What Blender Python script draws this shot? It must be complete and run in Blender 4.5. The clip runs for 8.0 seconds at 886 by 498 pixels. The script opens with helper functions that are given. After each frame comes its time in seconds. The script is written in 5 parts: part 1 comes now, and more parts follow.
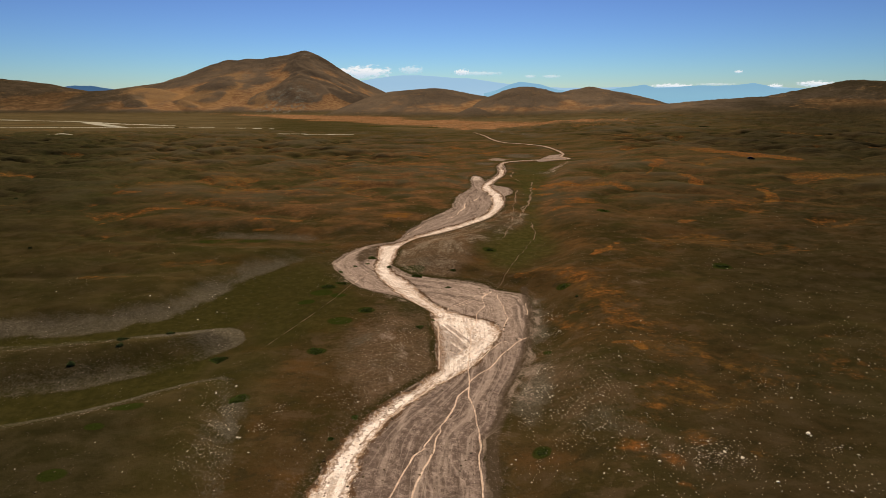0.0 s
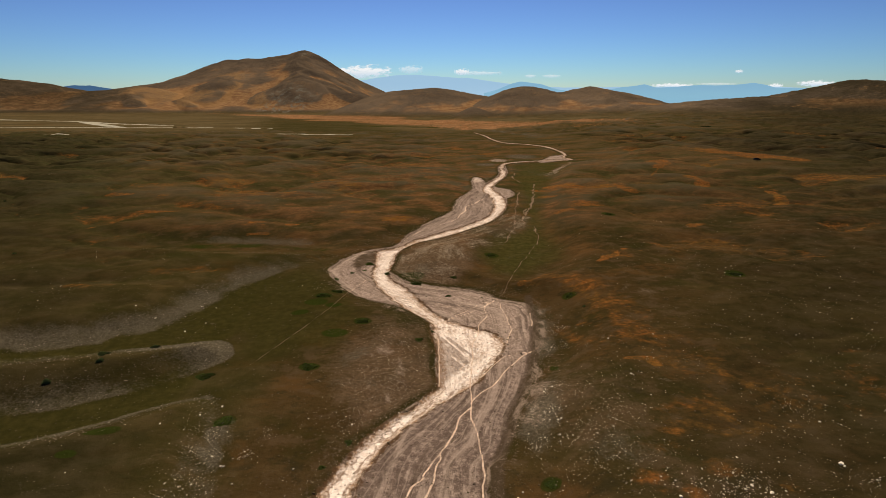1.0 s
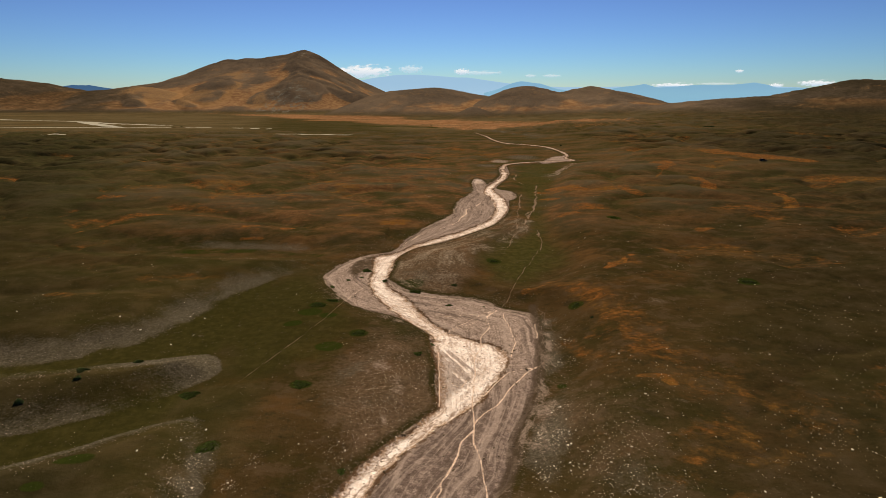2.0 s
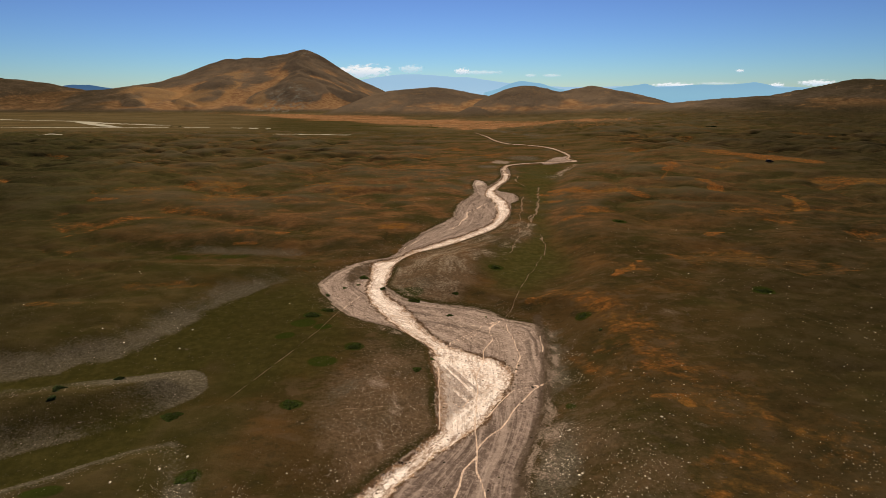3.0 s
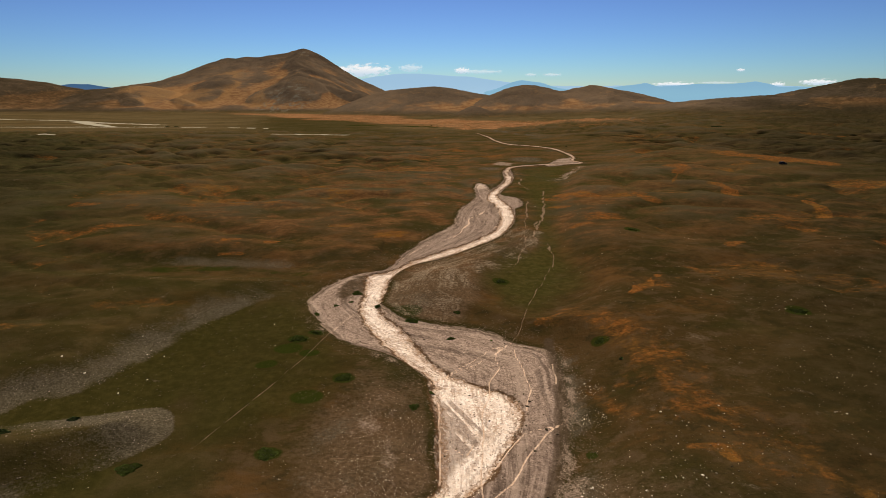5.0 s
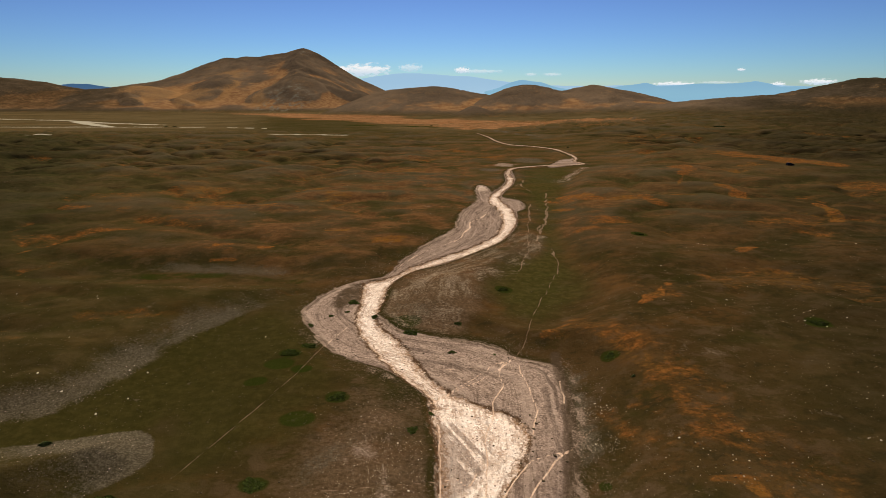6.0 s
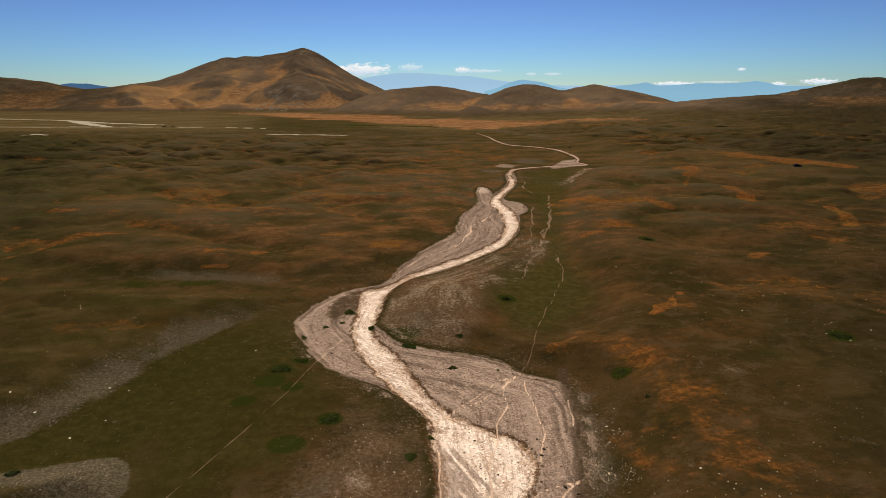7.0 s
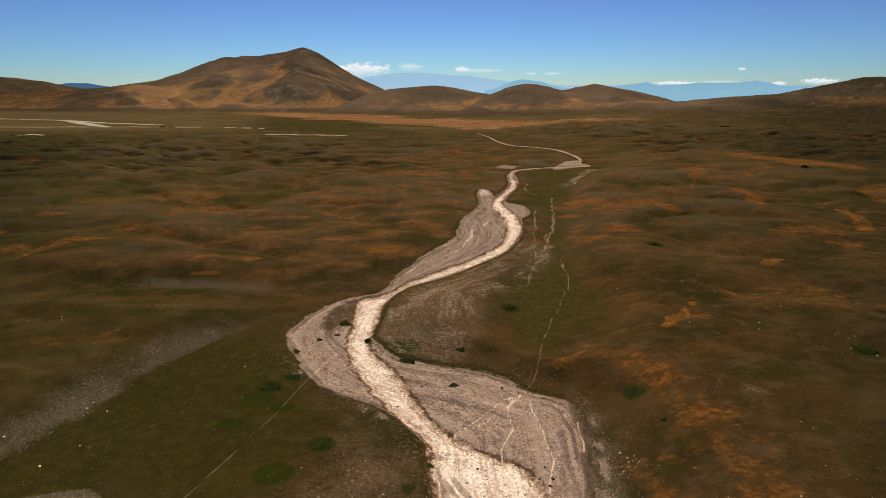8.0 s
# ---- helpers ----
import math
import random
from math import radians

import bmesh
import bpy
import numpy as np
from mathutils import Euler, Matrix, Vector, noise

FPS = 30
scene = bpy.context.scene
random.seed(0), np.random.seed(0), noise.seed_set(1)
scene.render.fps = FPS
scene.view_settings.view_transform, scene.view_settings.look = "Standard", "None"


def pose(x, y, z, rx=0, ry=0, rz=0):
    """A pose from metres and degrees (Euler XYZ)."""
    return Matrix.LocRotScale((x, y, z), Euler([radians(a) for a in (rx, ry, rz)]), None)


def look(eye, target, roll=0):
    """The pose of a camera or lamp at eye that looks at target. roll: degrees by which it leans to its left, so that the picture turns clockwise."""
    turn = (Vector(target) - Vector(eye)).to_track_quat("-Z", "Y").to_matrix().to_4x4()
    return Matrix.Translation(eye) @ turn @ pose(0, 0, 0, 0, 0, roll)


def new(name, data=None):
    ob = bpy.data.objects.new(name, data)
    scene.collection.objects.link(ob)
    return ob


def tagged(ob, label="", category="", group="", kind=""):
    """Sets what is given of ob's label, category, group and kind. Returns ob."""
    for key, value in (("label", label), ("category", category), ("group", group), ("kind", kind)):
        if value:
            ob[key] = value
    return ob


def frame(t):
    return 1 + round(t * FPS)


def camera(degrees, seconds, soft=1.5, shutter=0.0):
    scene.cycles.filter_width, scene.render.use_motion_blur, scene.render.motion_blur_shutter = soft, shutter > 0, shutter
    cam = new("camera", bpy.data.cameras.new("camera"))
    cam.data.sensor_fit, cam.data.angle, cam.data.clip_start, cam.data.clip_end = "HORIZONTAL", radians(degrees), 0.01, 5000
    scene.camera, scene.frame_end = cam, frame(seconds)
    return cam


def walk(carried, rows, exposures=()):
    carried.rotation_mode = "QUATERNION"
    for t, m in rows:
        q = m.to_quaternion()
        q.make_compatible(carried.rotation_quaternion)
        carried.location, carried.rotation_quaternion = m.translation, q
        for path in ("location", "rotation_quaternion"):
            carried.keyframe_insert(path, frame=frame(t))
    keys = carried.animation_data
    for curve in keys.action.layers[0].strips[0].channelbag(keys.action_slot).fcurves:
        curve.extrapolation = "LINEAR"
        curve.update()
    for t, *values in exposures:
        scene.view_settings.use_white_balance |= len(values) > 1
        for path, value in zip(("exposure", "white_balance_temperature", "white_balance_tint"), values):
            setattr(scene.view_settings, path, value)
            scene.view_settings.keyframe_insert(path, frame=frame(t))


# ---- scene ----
cam = camera(75.7, 8.0, soft=0.6)
PATH = [
    (0.0, 0.0, 0.1, 45.0, 74.48),
    (3.0, -0.2, 19.0, 44.88, 74.4),
    (4.5, -0.29, 28.3, 44.81, 74.35),
    (6.0, -0.39, 37.6, 44.75, 74.31),
    (8.0, -0.52, 50.0, 44.67, 74.25),
]
walk(cam, [(t, pose(x, y, z, tilt, 0.0, 0.0)) for t, x, y, z, tilt in PATH], exposures=[(0.0, 0.21), (8.0, 0.21)])

# ---- daylight: a clear sky and a warm sun high straight ahead ----
SUN_HEIGHT, SUN_TURN = 44.0, -2.0     # degrees above the horizon, degrees clockwise from straight ahead
world = bpy.data.worlds.new("sky")
scene.world = world
world.use_nodes = True
wn, wl = world.node_tree.nodes, world.node_tree.links
sky = wn.new("ShaderNodeTexSky")
sky.sky_type, sky.sun_disc = "NISHITA", False
sky.sun_elevation, sky.sun_rotation = radians(SUN_HEIGHT), radians(SUN_TURN)
sky.altitude, sky.air_density, sky.dust_density, sky.ozone_density = 1600, 1.0, 0.25, 7.0
cool = wn.new("ShaderNodeMix")
cool.data_type, cool.blend_type = "RGBA", "MULTIPLY"
cool.inputs[0].default_value, cool.inputs[7].default_value = 1.0, (0.262, 0.282, 0.288, 1)
wl.new(sky.outputs["Color"], cool.inputs[6])
deepen = wn.new("ShaderNodeGamma")
deepen.inputs["Gamma"].default_value = 1.8
wl.new(cool.outputs[2], deepen.inputs["Color"])
richer = wn.new("ShaderNodeHueSaturation")
richer.inputs["Saturation"].default_value = 0.88
wl.new(deepen.outputs["Color"], richer.inputs["Color"])
wl.new(richer.outputs["Color"], wn["Background"].inputs["Color"])
wn["Background"].inputs["Strength"].default_value = 0.1

sun = new("sun", bpy.data.lights.new("sun", "SUN"))
sun.data.energy, sun.data.angle, sun.data.color = 5.0, radians(0.5), (1.0, 0.85, 0.68)
sun_way = Vector((math.sin(radians(SUN_TURN)) * math.cos(radians(SUN_HEIGHT)),
                  math.cos(radians(SUN_TURN)) * math.cos(radians(SUN_HEIGHT)), math.sin(radians(SUN_HEIGHT))))
sun.matrix_world = look(sun_way * 900, (0, 0, 0))


# ---- node helpers ----
class Graph:
    """A short hand for building a node material."""

    def __init__(self, name):
        self.material = bpy.data.materials.new(name)
        self.material.use_nodes = True
        self.tree = self.material.node_tree
        self.shader = self.tree.nodes["Principled BSDF"]
        self.place = self.tree.nodes.new("ShaderNodeNewGeometry").outputs["Position"]

    def put(self, socket, value):
        if isinstance(value, bpy.types.NodeSocket):
            self.tree.links.new(value, socket)
        elif isinstance(value, tuple) and len(value) == 3 and socket.type == "RGBA":
            socket.default_value = (*value, 1)
        else:
            socket.default_value = value

    def math(self, op, a, b=0.0, clamp=False):
        n = self.tree.nodes.new("ShaderNodeMath")
        n.operation, n.use_clamp = op, clamp
        self.put(n.inputs[0], a), self.put(n.inputs[1], b)
        return n.outputs[0]

    def step(self, v, low, high):
        n = self.tree.nodes.new("ShaderNodeMapRange")
        n.interpolation_type = "SMOOTHSTEP"
        for key, value in (("Value", v), ("From Min", low), ("From Max", high)):
            self.put(n.inputs[key], value)
        return n.outputs["Result"]

    def mix(self, f, a, b):
        n = self.tree.nodes.new("ShaderNodeMix")
        n.data_type = "RGBA"
        self.put(n.inputs[0], f), self.put(n.inputs[6], a), self.put(n.inputs[7], b)
        return n.outputs[2]

    def at(self, sx, sy, sz, vector=None):
        n = self.tree.nodes.new("ShaderNodeVectorMath")
        n.operation = "MULTIPLY"
        self.put(n.inputs[0], vector or self.place)
        n.inputs[1].default_value = (sx, sy, sz)
        return n.outputs[0]

    def joined(self, x, y, z=0.0):
        n = self.tree.nodes.new("ShaderNodeCombineXYZ")
        self.put(n.inputs[0], x), self.put(n.inputs[1], y), self.put(n.inputs[2], z)
        return n.outputs[0]

    def noise(self, size, detail=3.0, rough=0.55, vector=None, warp=0.0):
        n = self.tree.nodes.new("ShaderNodeTexNoise")
        self.put(n.inputs["Vector"], vector or self.place)
        n.inputs["Scale"].default_value, n.inputs["Detail"].default_value = 1.0 / size, detail
        n.inputs["Roughness"].default_value, n.inputs["Distortion"].default_value = rough, warp
        return n.outputs["Fac"]

    def cells(self, size, vector=None, feature="F1"):
        n = self.tree.nodes.new("ShaderNodeTexVoronoi")
        n.feature = feature
        self.put(n.inputs["Vector"], vector or self.place)
        n.inputs["Scale"].default_value = 1.0 / size
        return n.outputs

    def read(self, name):
        n = self.tree.nodes.new("ShaderNodeAttribute")
        n.attribute_name = name
        return n.outputs["Fac"]

    def finish(self, colour, rough=0.9, height=None, depth=0.05, strength=0.6, specular=0.2):
        self.put(self.shader.inputs["Base Color"], colour)
        self.put(self.shader.inputs["Roughness"], rough)
        self.shader.inputs["Specular IOR Level"].default_value = specular
        if height is not None:
            n = self.tree.nodes.new("ShaderNodeBump")
            n.inputs["Strength"].default_value, n.inputs["Distance"].default_value = strength, depth
            self.put(n.inputs["Height"], height)
            self.tree.links.new(n.outputs["Normal"], self.shader.inputs["Normal"])
        return self.material


# ---- the lie of the land ----
def smooth(a, b, v):
    t = np.clip((v - a) / (b - a), 0.0, 1.0)
    return t * t * (3 - 2 * t)


def lattice(ix, iy, seed):
    h = (ix.astype(np.int64) * 374761393 + iy.astype(np.int64) * 668265263 + seed * 1442695041) & 0xFFFFFFFF
    h = ((h ^ (h >> 13)) * 1274126177) & 0xFFFFFFFF
    return ((h ^ (h >> 16)) & 0xFFFF) / 65535.0


def value_noise(x, y, seed):
    ix, iy = np.floor(x), np.floor(y)
    fx, fy = x - ix, y - iy
    fx, fy = fx ** 3 * (fx * (fx * 6 - 15) + 10), fy ** 3 * (fy * (fy * 6 - 15) + 10)
    a, b = lattice(ix, iy, seed), lattice(ix + 1, iy, seed)
    c, d = lattice(ix, iy + 1, seed), lattice(ix + 1, iy + 1, seed)
    return (a + (b - a) * fx) * (1 - fy) + (c + (d - c) * fx) * fy


def rough_noise(x, y, size, seed, octaves=3):
    """Layered noise between -1 and 1, largest features about size metres."""
    total, amp, norm = 0.0, 1.0, 0.0
    for k in range(octaves):
        turn = 0.6 + 1.1 * k
        u, v = x * math.cos(turn) - y * math.sin(turn), x * math.sin(turn) + y * math.cos(turn)
        total = total + amp * (2 * value_noise(u / size, v / size, seed + k) - 1)
        norm, amp, size = norm + amp, amp * 0.5, size * 0.5
    return total / norm


def rounded(points, closed=True, steps=5):
    """A smooth outline through control points."""
    p = np.array(points, float)
    n = len(p)
    out = []
    for i in range(n if closed else n - 1):
        idx = [(i - 1) % n, i, (i + 1) % n, (i + 2) % n] if closed else [max(i - 1, 0), i, i + 1, min(i + 2, n - 1)]
        a, b, c, d = p[idx]
        for t in np.arange(steps) / steps:
            out.append(0.5 * (2 * b + (c - a) * t + (2 * a - 5 * b + 4 * c - d) * t * t + (3 * b - a - 3 * c + d) * t ** 3))
    if not closed:
        out.append(p[-1])
    return np.array(out)


def line_distance(x, y, line, closed=False, reach=40.0):
    """Distance from points to a line, at most reach; with a sign (negative inside) when the line is closed."""
    far = np.full(x.shape, reach)
    near = (x > line[:, 0].min() - reach) & (x < line[:, 0].max() + reach) & (y > line[:, 1].min() - reach) & (y < line[:, 1].max() + reach)
    px, py = x[near], y[near]
    best, inside = np.full(px.shape, reach ** 2), np.zeros(px.shape, bool)
    ends = np.roll(line, -1, 0) if closed else line[1:]
    for (ax, ay), (bx, by) in zip(line, ends):
        dx, dy = bx - ax, by - ay
        t = np.clip(((px - ax) * dx + (py - ay) * dy) / (dx * dx + dy * dy + 1e-9), 0, 1)
        best = np.minimum(best, (px - ax - t * dx) ** 2 + (py - ay - t * dy) ** 2)
        if closed and abs(by - ay) > 1e-9:
            inside ^= ((ay > py) != (by > py)) & (px < ax + (py - ay) / (by - ay) * dx)
    best = np.sqrt(best)
    far[near] = np.where(inside, -best, best) if closed else best
    return far


def profile(points, blur=2):
    """A rounded crest line: height over x."""
    p = np.array(points, float)
    xs = np.linspace(p[0, 0], p[-1, 0], 240)
    zs = np.interp(xs, p[:, 0], p[:, 1])
    kernel = np.hanning(2 * blur + 3)[1:-1]
    zs = np.convolve(np.pad(zs, blur, mode="edge"), kernel / kernel.sum(), "valid")
    return lambda x: np.interp(x, xs, zs)


# The stream bed: its two banks, from behind the camera to the far bend.
BED_LEFT = [(-24, -60), (-21, 10), (-17, 48), (-15.2, 63), (-14.2, 67.8), (-12, 73.9), (-8.4, 80.2), (-4.1, 85.6), (-0.9, 90.6), (-1.5, 97.2), (-1.2, 103.5),
            (-2.3, 112), (-2.7, 116.7), (-4.6, 120.1), (-9.1, 125.4), (-14.1, 128.9), (-20, 132.8), (-25.5, 140.8), (-30.6, 152.2), (-27.6, 163.6),
            (-22.6, 170.3), (-15.1, 175.5), (-12.2, 186.3), (-7.8, 197.2), (-1.9, 209.5), (3.6, 220.3), (4.4, 230.2), (7.7, 247.8), (13.5, 265.4),
            (14.2, 291.1), (17.1, 302.8), (19.9, 294.8), (22.2, 278.5), (29.7, 311.4), (32, 340.2)]
BED_RIGHT = [(3, -60), (4, 10), (5.2, 48), (5.5, 67.2), (6.2, 70.4), (8.4, 73.6), (9.7, 80.8), (13.5, 91.2), (15.6, 98.9), (18.1, 112.3), (19.1, 122.2),
             (18.3, 127.7), (13.2, 130.8), (7.4, 136.5), (1.7, 138.6), (-4.7, 140.8), (-9.2, 143), (-13, 148.7), (-15.6, 152.2), (-15.3, 157.4),
             (-14.2, 163.6), (-12.7, 172.2), (-8.1, 179.5), (-0.8, 184.2), (9.1, 195), (18, 206.9), (24.7, 225.2), (25.6, 241.2), (30.2, 249.2),
             (30.6, 263.9), (24.1, 275.1), (31.7, 300.7), (35.8, 322.8), (36.2, 345.5)]
CHANNEL_LEFT = [(-24, -60), (-21, 10), (-17, 48), (-15.8, 62.5), (-14.2, 67.5), (-11.9, 73.6), (-7.9, 80.2), (-3.7, 85.6), (-0.9, 90.6), (-0.9, 97),
                (-1.1, 104), (-1.8, 109), (-2.3, 113), (-2.4, 117.4), (-8.8, 126.2), (-14.6, 136.5), (-18.1, 145.3), (-19, 159.1), (-19.6, 170.3), (-14.1, 174.1),
                (-9.1, 182.2), (-0.8, 191.2), (9.5, 202.8), (17.9, 218.5), (20.3, 241.2), (17.8, 262.3), (19, 276.8), (29.7, 311.4), (32.3, 340.2)]
CHANNEL_RIGHT = [(-19, -60), (-16, 10), (-12, 48), (-11, 62.5), (-10.6, 67.2), (-8.2, 73.9), (-3.5, 81.6), (1.1, 87.1), (5.1, 91.6), (8.6, 98.4),
                 (11.6, 106.2), (10.3, 112), (2.6, 117.7), (-2.5, 123.6), (-8, 136.5), (-14.1, 147.2), (-13.8, 159.1), (-13.2, 169), (-8.9, 178.2),
                 (-2.6, 184.2), (7.1, 193.5), (18.1, 207.8), (24.9, 227.2), (26.3, 247.8), (23.5, 267), (25.4, 280.3), (33.2, 307), (35.6, 330)]
FAR_STREAM = [(33.5, 335), (37, 351), (46, 359.5), (60, 365.4), (74, 369), (82, 373), (79, 384), (83.3, 399), (83.6, 426), (78.8, 456), (67.7, 473),
              (50.7, 489), (43.9, 528), (41.5, 572), (34, 640)]
FAR_LOBE = [(59, 362), (72, 366), (81, 372), (79, 386), (83, 400), (76, 398), (70, 388)]
# Trodden paths over the bed, by the way they go.
BED_PATHS = [
    [(31, 201), (30.9, 189.6), (29.7, 181.9), (25.7, 168.8), (21.7, 158.2), (18.3, 149.1), (15.4, 137.2), (14.3, 134.1), (12.8, 131.3), (11.7, 130.3), (10, 127.8), (9.4, 124.6), (9.4, 121.6),
     (8.3, 118.8), (7.5, 116.3), (7.2, 112.6), (6.3, 110), (5.4, 106.3), (5.4, 100.5), (4.6, 94), (4.5, 88), (4.1, 82.3), (4.7, 77.3), (4.9, 74.5), (5.3, 71.9), (5.1, 68.1), (4.8, 64.4), (5.4, 48), (7, 10)],
    [(4.2, 84.6), (2.5, 81.5), (1.6, 78.2), (0.4, 75.2), (-0.3, 73.3), (-0.2, 71.8), (-0.9, 70.3), (-1.4, 67.5), (-2.2, 64.4), (-5, 52), (-8, 30)],
    [(-0.3, 73.3), (-1.5, 70.8), (-2.7, 68.6), (-2.8, 67.7), (-4, 66.2), (-4.5, 64.4), (-8, 54)],
]
SIDE_PATHS = [
    [(4.2, 85.5), (5, 87.2), (6.9, 89.8), (8.5, 91.9), (11.5, 97.4), (14.6, 102.3), (16.9, 104), (18.9, 106.1), (20.9, 108.3)],
    [(6.3, 94.3), (9.7, 99.7), (11.4, 102), (16.4, 103.9)],
    [(-1.4, 110.9), (-0.9, 107), (-0.8, 97.6), (-0.7, 90.8)],
    [(-0.7, 98), (1, 98.6), (2.5, 97.1), (4.1, 99.7)],
    [(13, 129.4), (13.1, 125.4), (13.7, 121.6), (13.7, 117.1), (13.9, 114.1), (13, 110.1), (12.2, 107.6)],
    [(19, 122.9), (18.7, 118.7), (18.3, 115.6)],
    [(-3, 126.1), (1.7, 126.9), (6.1, 128.2), (10.1, 128.9)],
]
CROSS_PATHS = [
    [(-15.2, 105.9), (-9.9, 110.2), (-6.6, 112.9), (-3.4, 114.8), (-0.4, 118.1), (3.2, 120.9), (6.6, 123.9), (9.9, 127.3), (12, 130.1)],
    [(-16, 107.2), (-6.7, 113.8), (-1.6, 117.4), (2.4, 121.3), (6.3, 125.4), (9.7, 129.4), (13.8, 130.3)],
    [(-34, 97), (-30.5, 105.7), (-28.5, 111.5), (-26.5, 118.8), (-24.4, 125.5), (-23.4, 131.3), (-22, 137.4), (-20.2, 143.5), (-18.2, 149.8)],
    [(-17.3, 94.7), (-9.4, 95.6), (-1.4, 97.5)],
]
VALLEY_PATHS = [
    [(33.3, 258), (29.9, 232.1), (26.5, 212.3), (25.4, 201.4), (22.9, 191), (20.9, 185.2), (19.9, 178.6)],
    [(44.2, 281.9), (38.7, 249.6), (34.3, 229.8), (31.4, 220.3), (29, 208.2), (28.1, 200.5)],
    [(38.6, 245), (34.7, 229.8), (32.3, 220.3), (28.4, 208)],
    [(39.6, 316.2), (35.4, 299.5), (38.5, 283.9)],
    [(3.3, 204.9), (5.5, 211.7), (7.9, 220.8), (9, 228.5), (12.9, 235.1), (16.7, 242.6)],
    [(21.1, 256), (20.3, 237.6), (20.2, 224.6), (15.8, 215.8)],
    [(-12.1, 182), (-7.1, 194.3), (0.4, 202.7), (4, 208)],
]
PATHS = BED_PATHS + SIDE_PATHS + CROSS_PATHS + VALLEY_PATHS
TERRACE_NEAR = [(-150, 30), (-76, 67.5), (-62, 73.6), (-56, 76.2), (-48, 80.8), (-40, 86), (-35.5, 86), (-32, 78), (-28.9, 68.3), (-27, 61.1), (-26.3, 40), (-30, -80), (-150, -80)]
TERRACE_TONGUE = [(-220, 78), (-105.9, 94.7), (-83.4, 98.8), (-64.3, 102.7), (-51.1, 105.4), (-43.4, 107.4), (-40, 104), (-39.1, 100.1), (-42, 96.3),
                  (-47.7, 90.7), (-55.2, 86.5), (-63.8, 82.3), (-88.9, 77.5), (-220, 52)]
TERRACE_NORTH = [(-420, -20), (-104.3, 93), (-84.9, 100.7), (-67, 107.6), (-56.2, 116.9), (-51, 134.1), (-43.9, 149.4), (-36.6, 158.3), (-30.3, 164.4),
                 (-38.7, 167.5), (-64.5, 171), (-87.1, 173), (-130, 176), (-420, 178)]
GREEN_VALLEY = [(9, 152), (17, 143), (26, 146), (34, 165), (36, 190), (40, 230), (52, 280), (66, 335), (74, 362), (50, 358), (38, 330), (33, 280), (30, 240), (27, 205), (16, 180)]
BRAIDS = [(-0.9, 91), (-1.1, 97), (-1.2, 103), (-1.6, 110), (1, 111), (4.5, 108.5), (6.2, 104), (4.2, 99.2), (1.3, 95)]
MEADOW = [(-49, 128), (-52, 120), (-45, 112), (-40, 110), (-34, 98), (-22, 103), (-17, 118), (-23, 134), (-31, 146), (-40, 152)]

GREEN_FLAT = [(-470, 1600), (-330, 1000), (-250, 800), (-100, 750), (-30, 690), (-60, 850), (-100, 1050), (-190, 1350)]

# Crest lines, as height over x, each with its distance ahead and the length of its slope.
MOUNTAIN_CRESTS = [
    (4200, 1500, 0.85, profile([(-3400, -60), (-2600, 20), (-2137, 79), (-1994, 98), (-1808, 156), (-1642, 216), (-1499, 254), (-1441, 246), (-1384, 261), (-1281, 258),
                                (-1121, 280), (-1021, 303), (-969, 318), (-915, 303), (-827, 258), (-692, 171), (-575, 102), (-478, 37), (-378, -10), (-200, -60)], 1)),
    (3300, 560, 1.0, profile([(-1250, -66), (-1092, -44), (-992, 11), (-893, 78), (-796, 117), (-703, 93), (-581, 23), (-456, -20), (-330, -66)], 8)),
    (3450, 640, 1.0, profile([(-1800, -66), (-1620, -20), (-1450, 60), (-1300, 110), (-1200, 90), (-1090, 20), (-950, -66)], 8)),
]
MIDDLE_CRESTS = [
    (3200, 800, 0.9, profile([(-3900, 60), (-2846, 77), (-2568, 94), (-2383, 109), (-2263, 97), (-2130, 80), (-2051, 62), (-1938, 42), (-1815, 47), (-1691, 58), (-1567, 60), (-1400, 20), (-1200, -66)], 3)),
    (2000, 560, 0.9, profile([(-420, -42), (-315, 0), (-257, 24), (-180, 43), (-103, 47), (-31, 54), (31, 47), (107, 32), (165, 24), (261, 6), (380, -42)], 5)),
]
NEAR_CRESTS = [
    (1700, 420, 0.9, profile([(30, -36), (108, 18), (156, 38), (196, 53), (228, 57), (285, 51), (327, 38), (367, 46), (415, 56), (472, 49), (546, 35), (630, 12), (720, -12), (850, -36)], 5)),
    (1430, 150, 1.0, profile([(-40, -24), (20, -14), (72, 10), (128, -12), (180, -16), (250, 6), (320, -12), (420, 14), (540, 10), (640, -8), (760, -22)], 7)),
    (1350, 430, 0.9, profile([(250, -30), (412, -4), (501, 11), (603, 24), (706, 31), (783, 35), (832, 49), (894, 63), (950, 70), (1009, 66), (1113, 58), (1310, 46), (1900, 30), (2600, 10)], 5)),
]
RANGES = MOUNTAIN_CRESTS + MIDDLE_CRESTS + NEAR_CRESTS


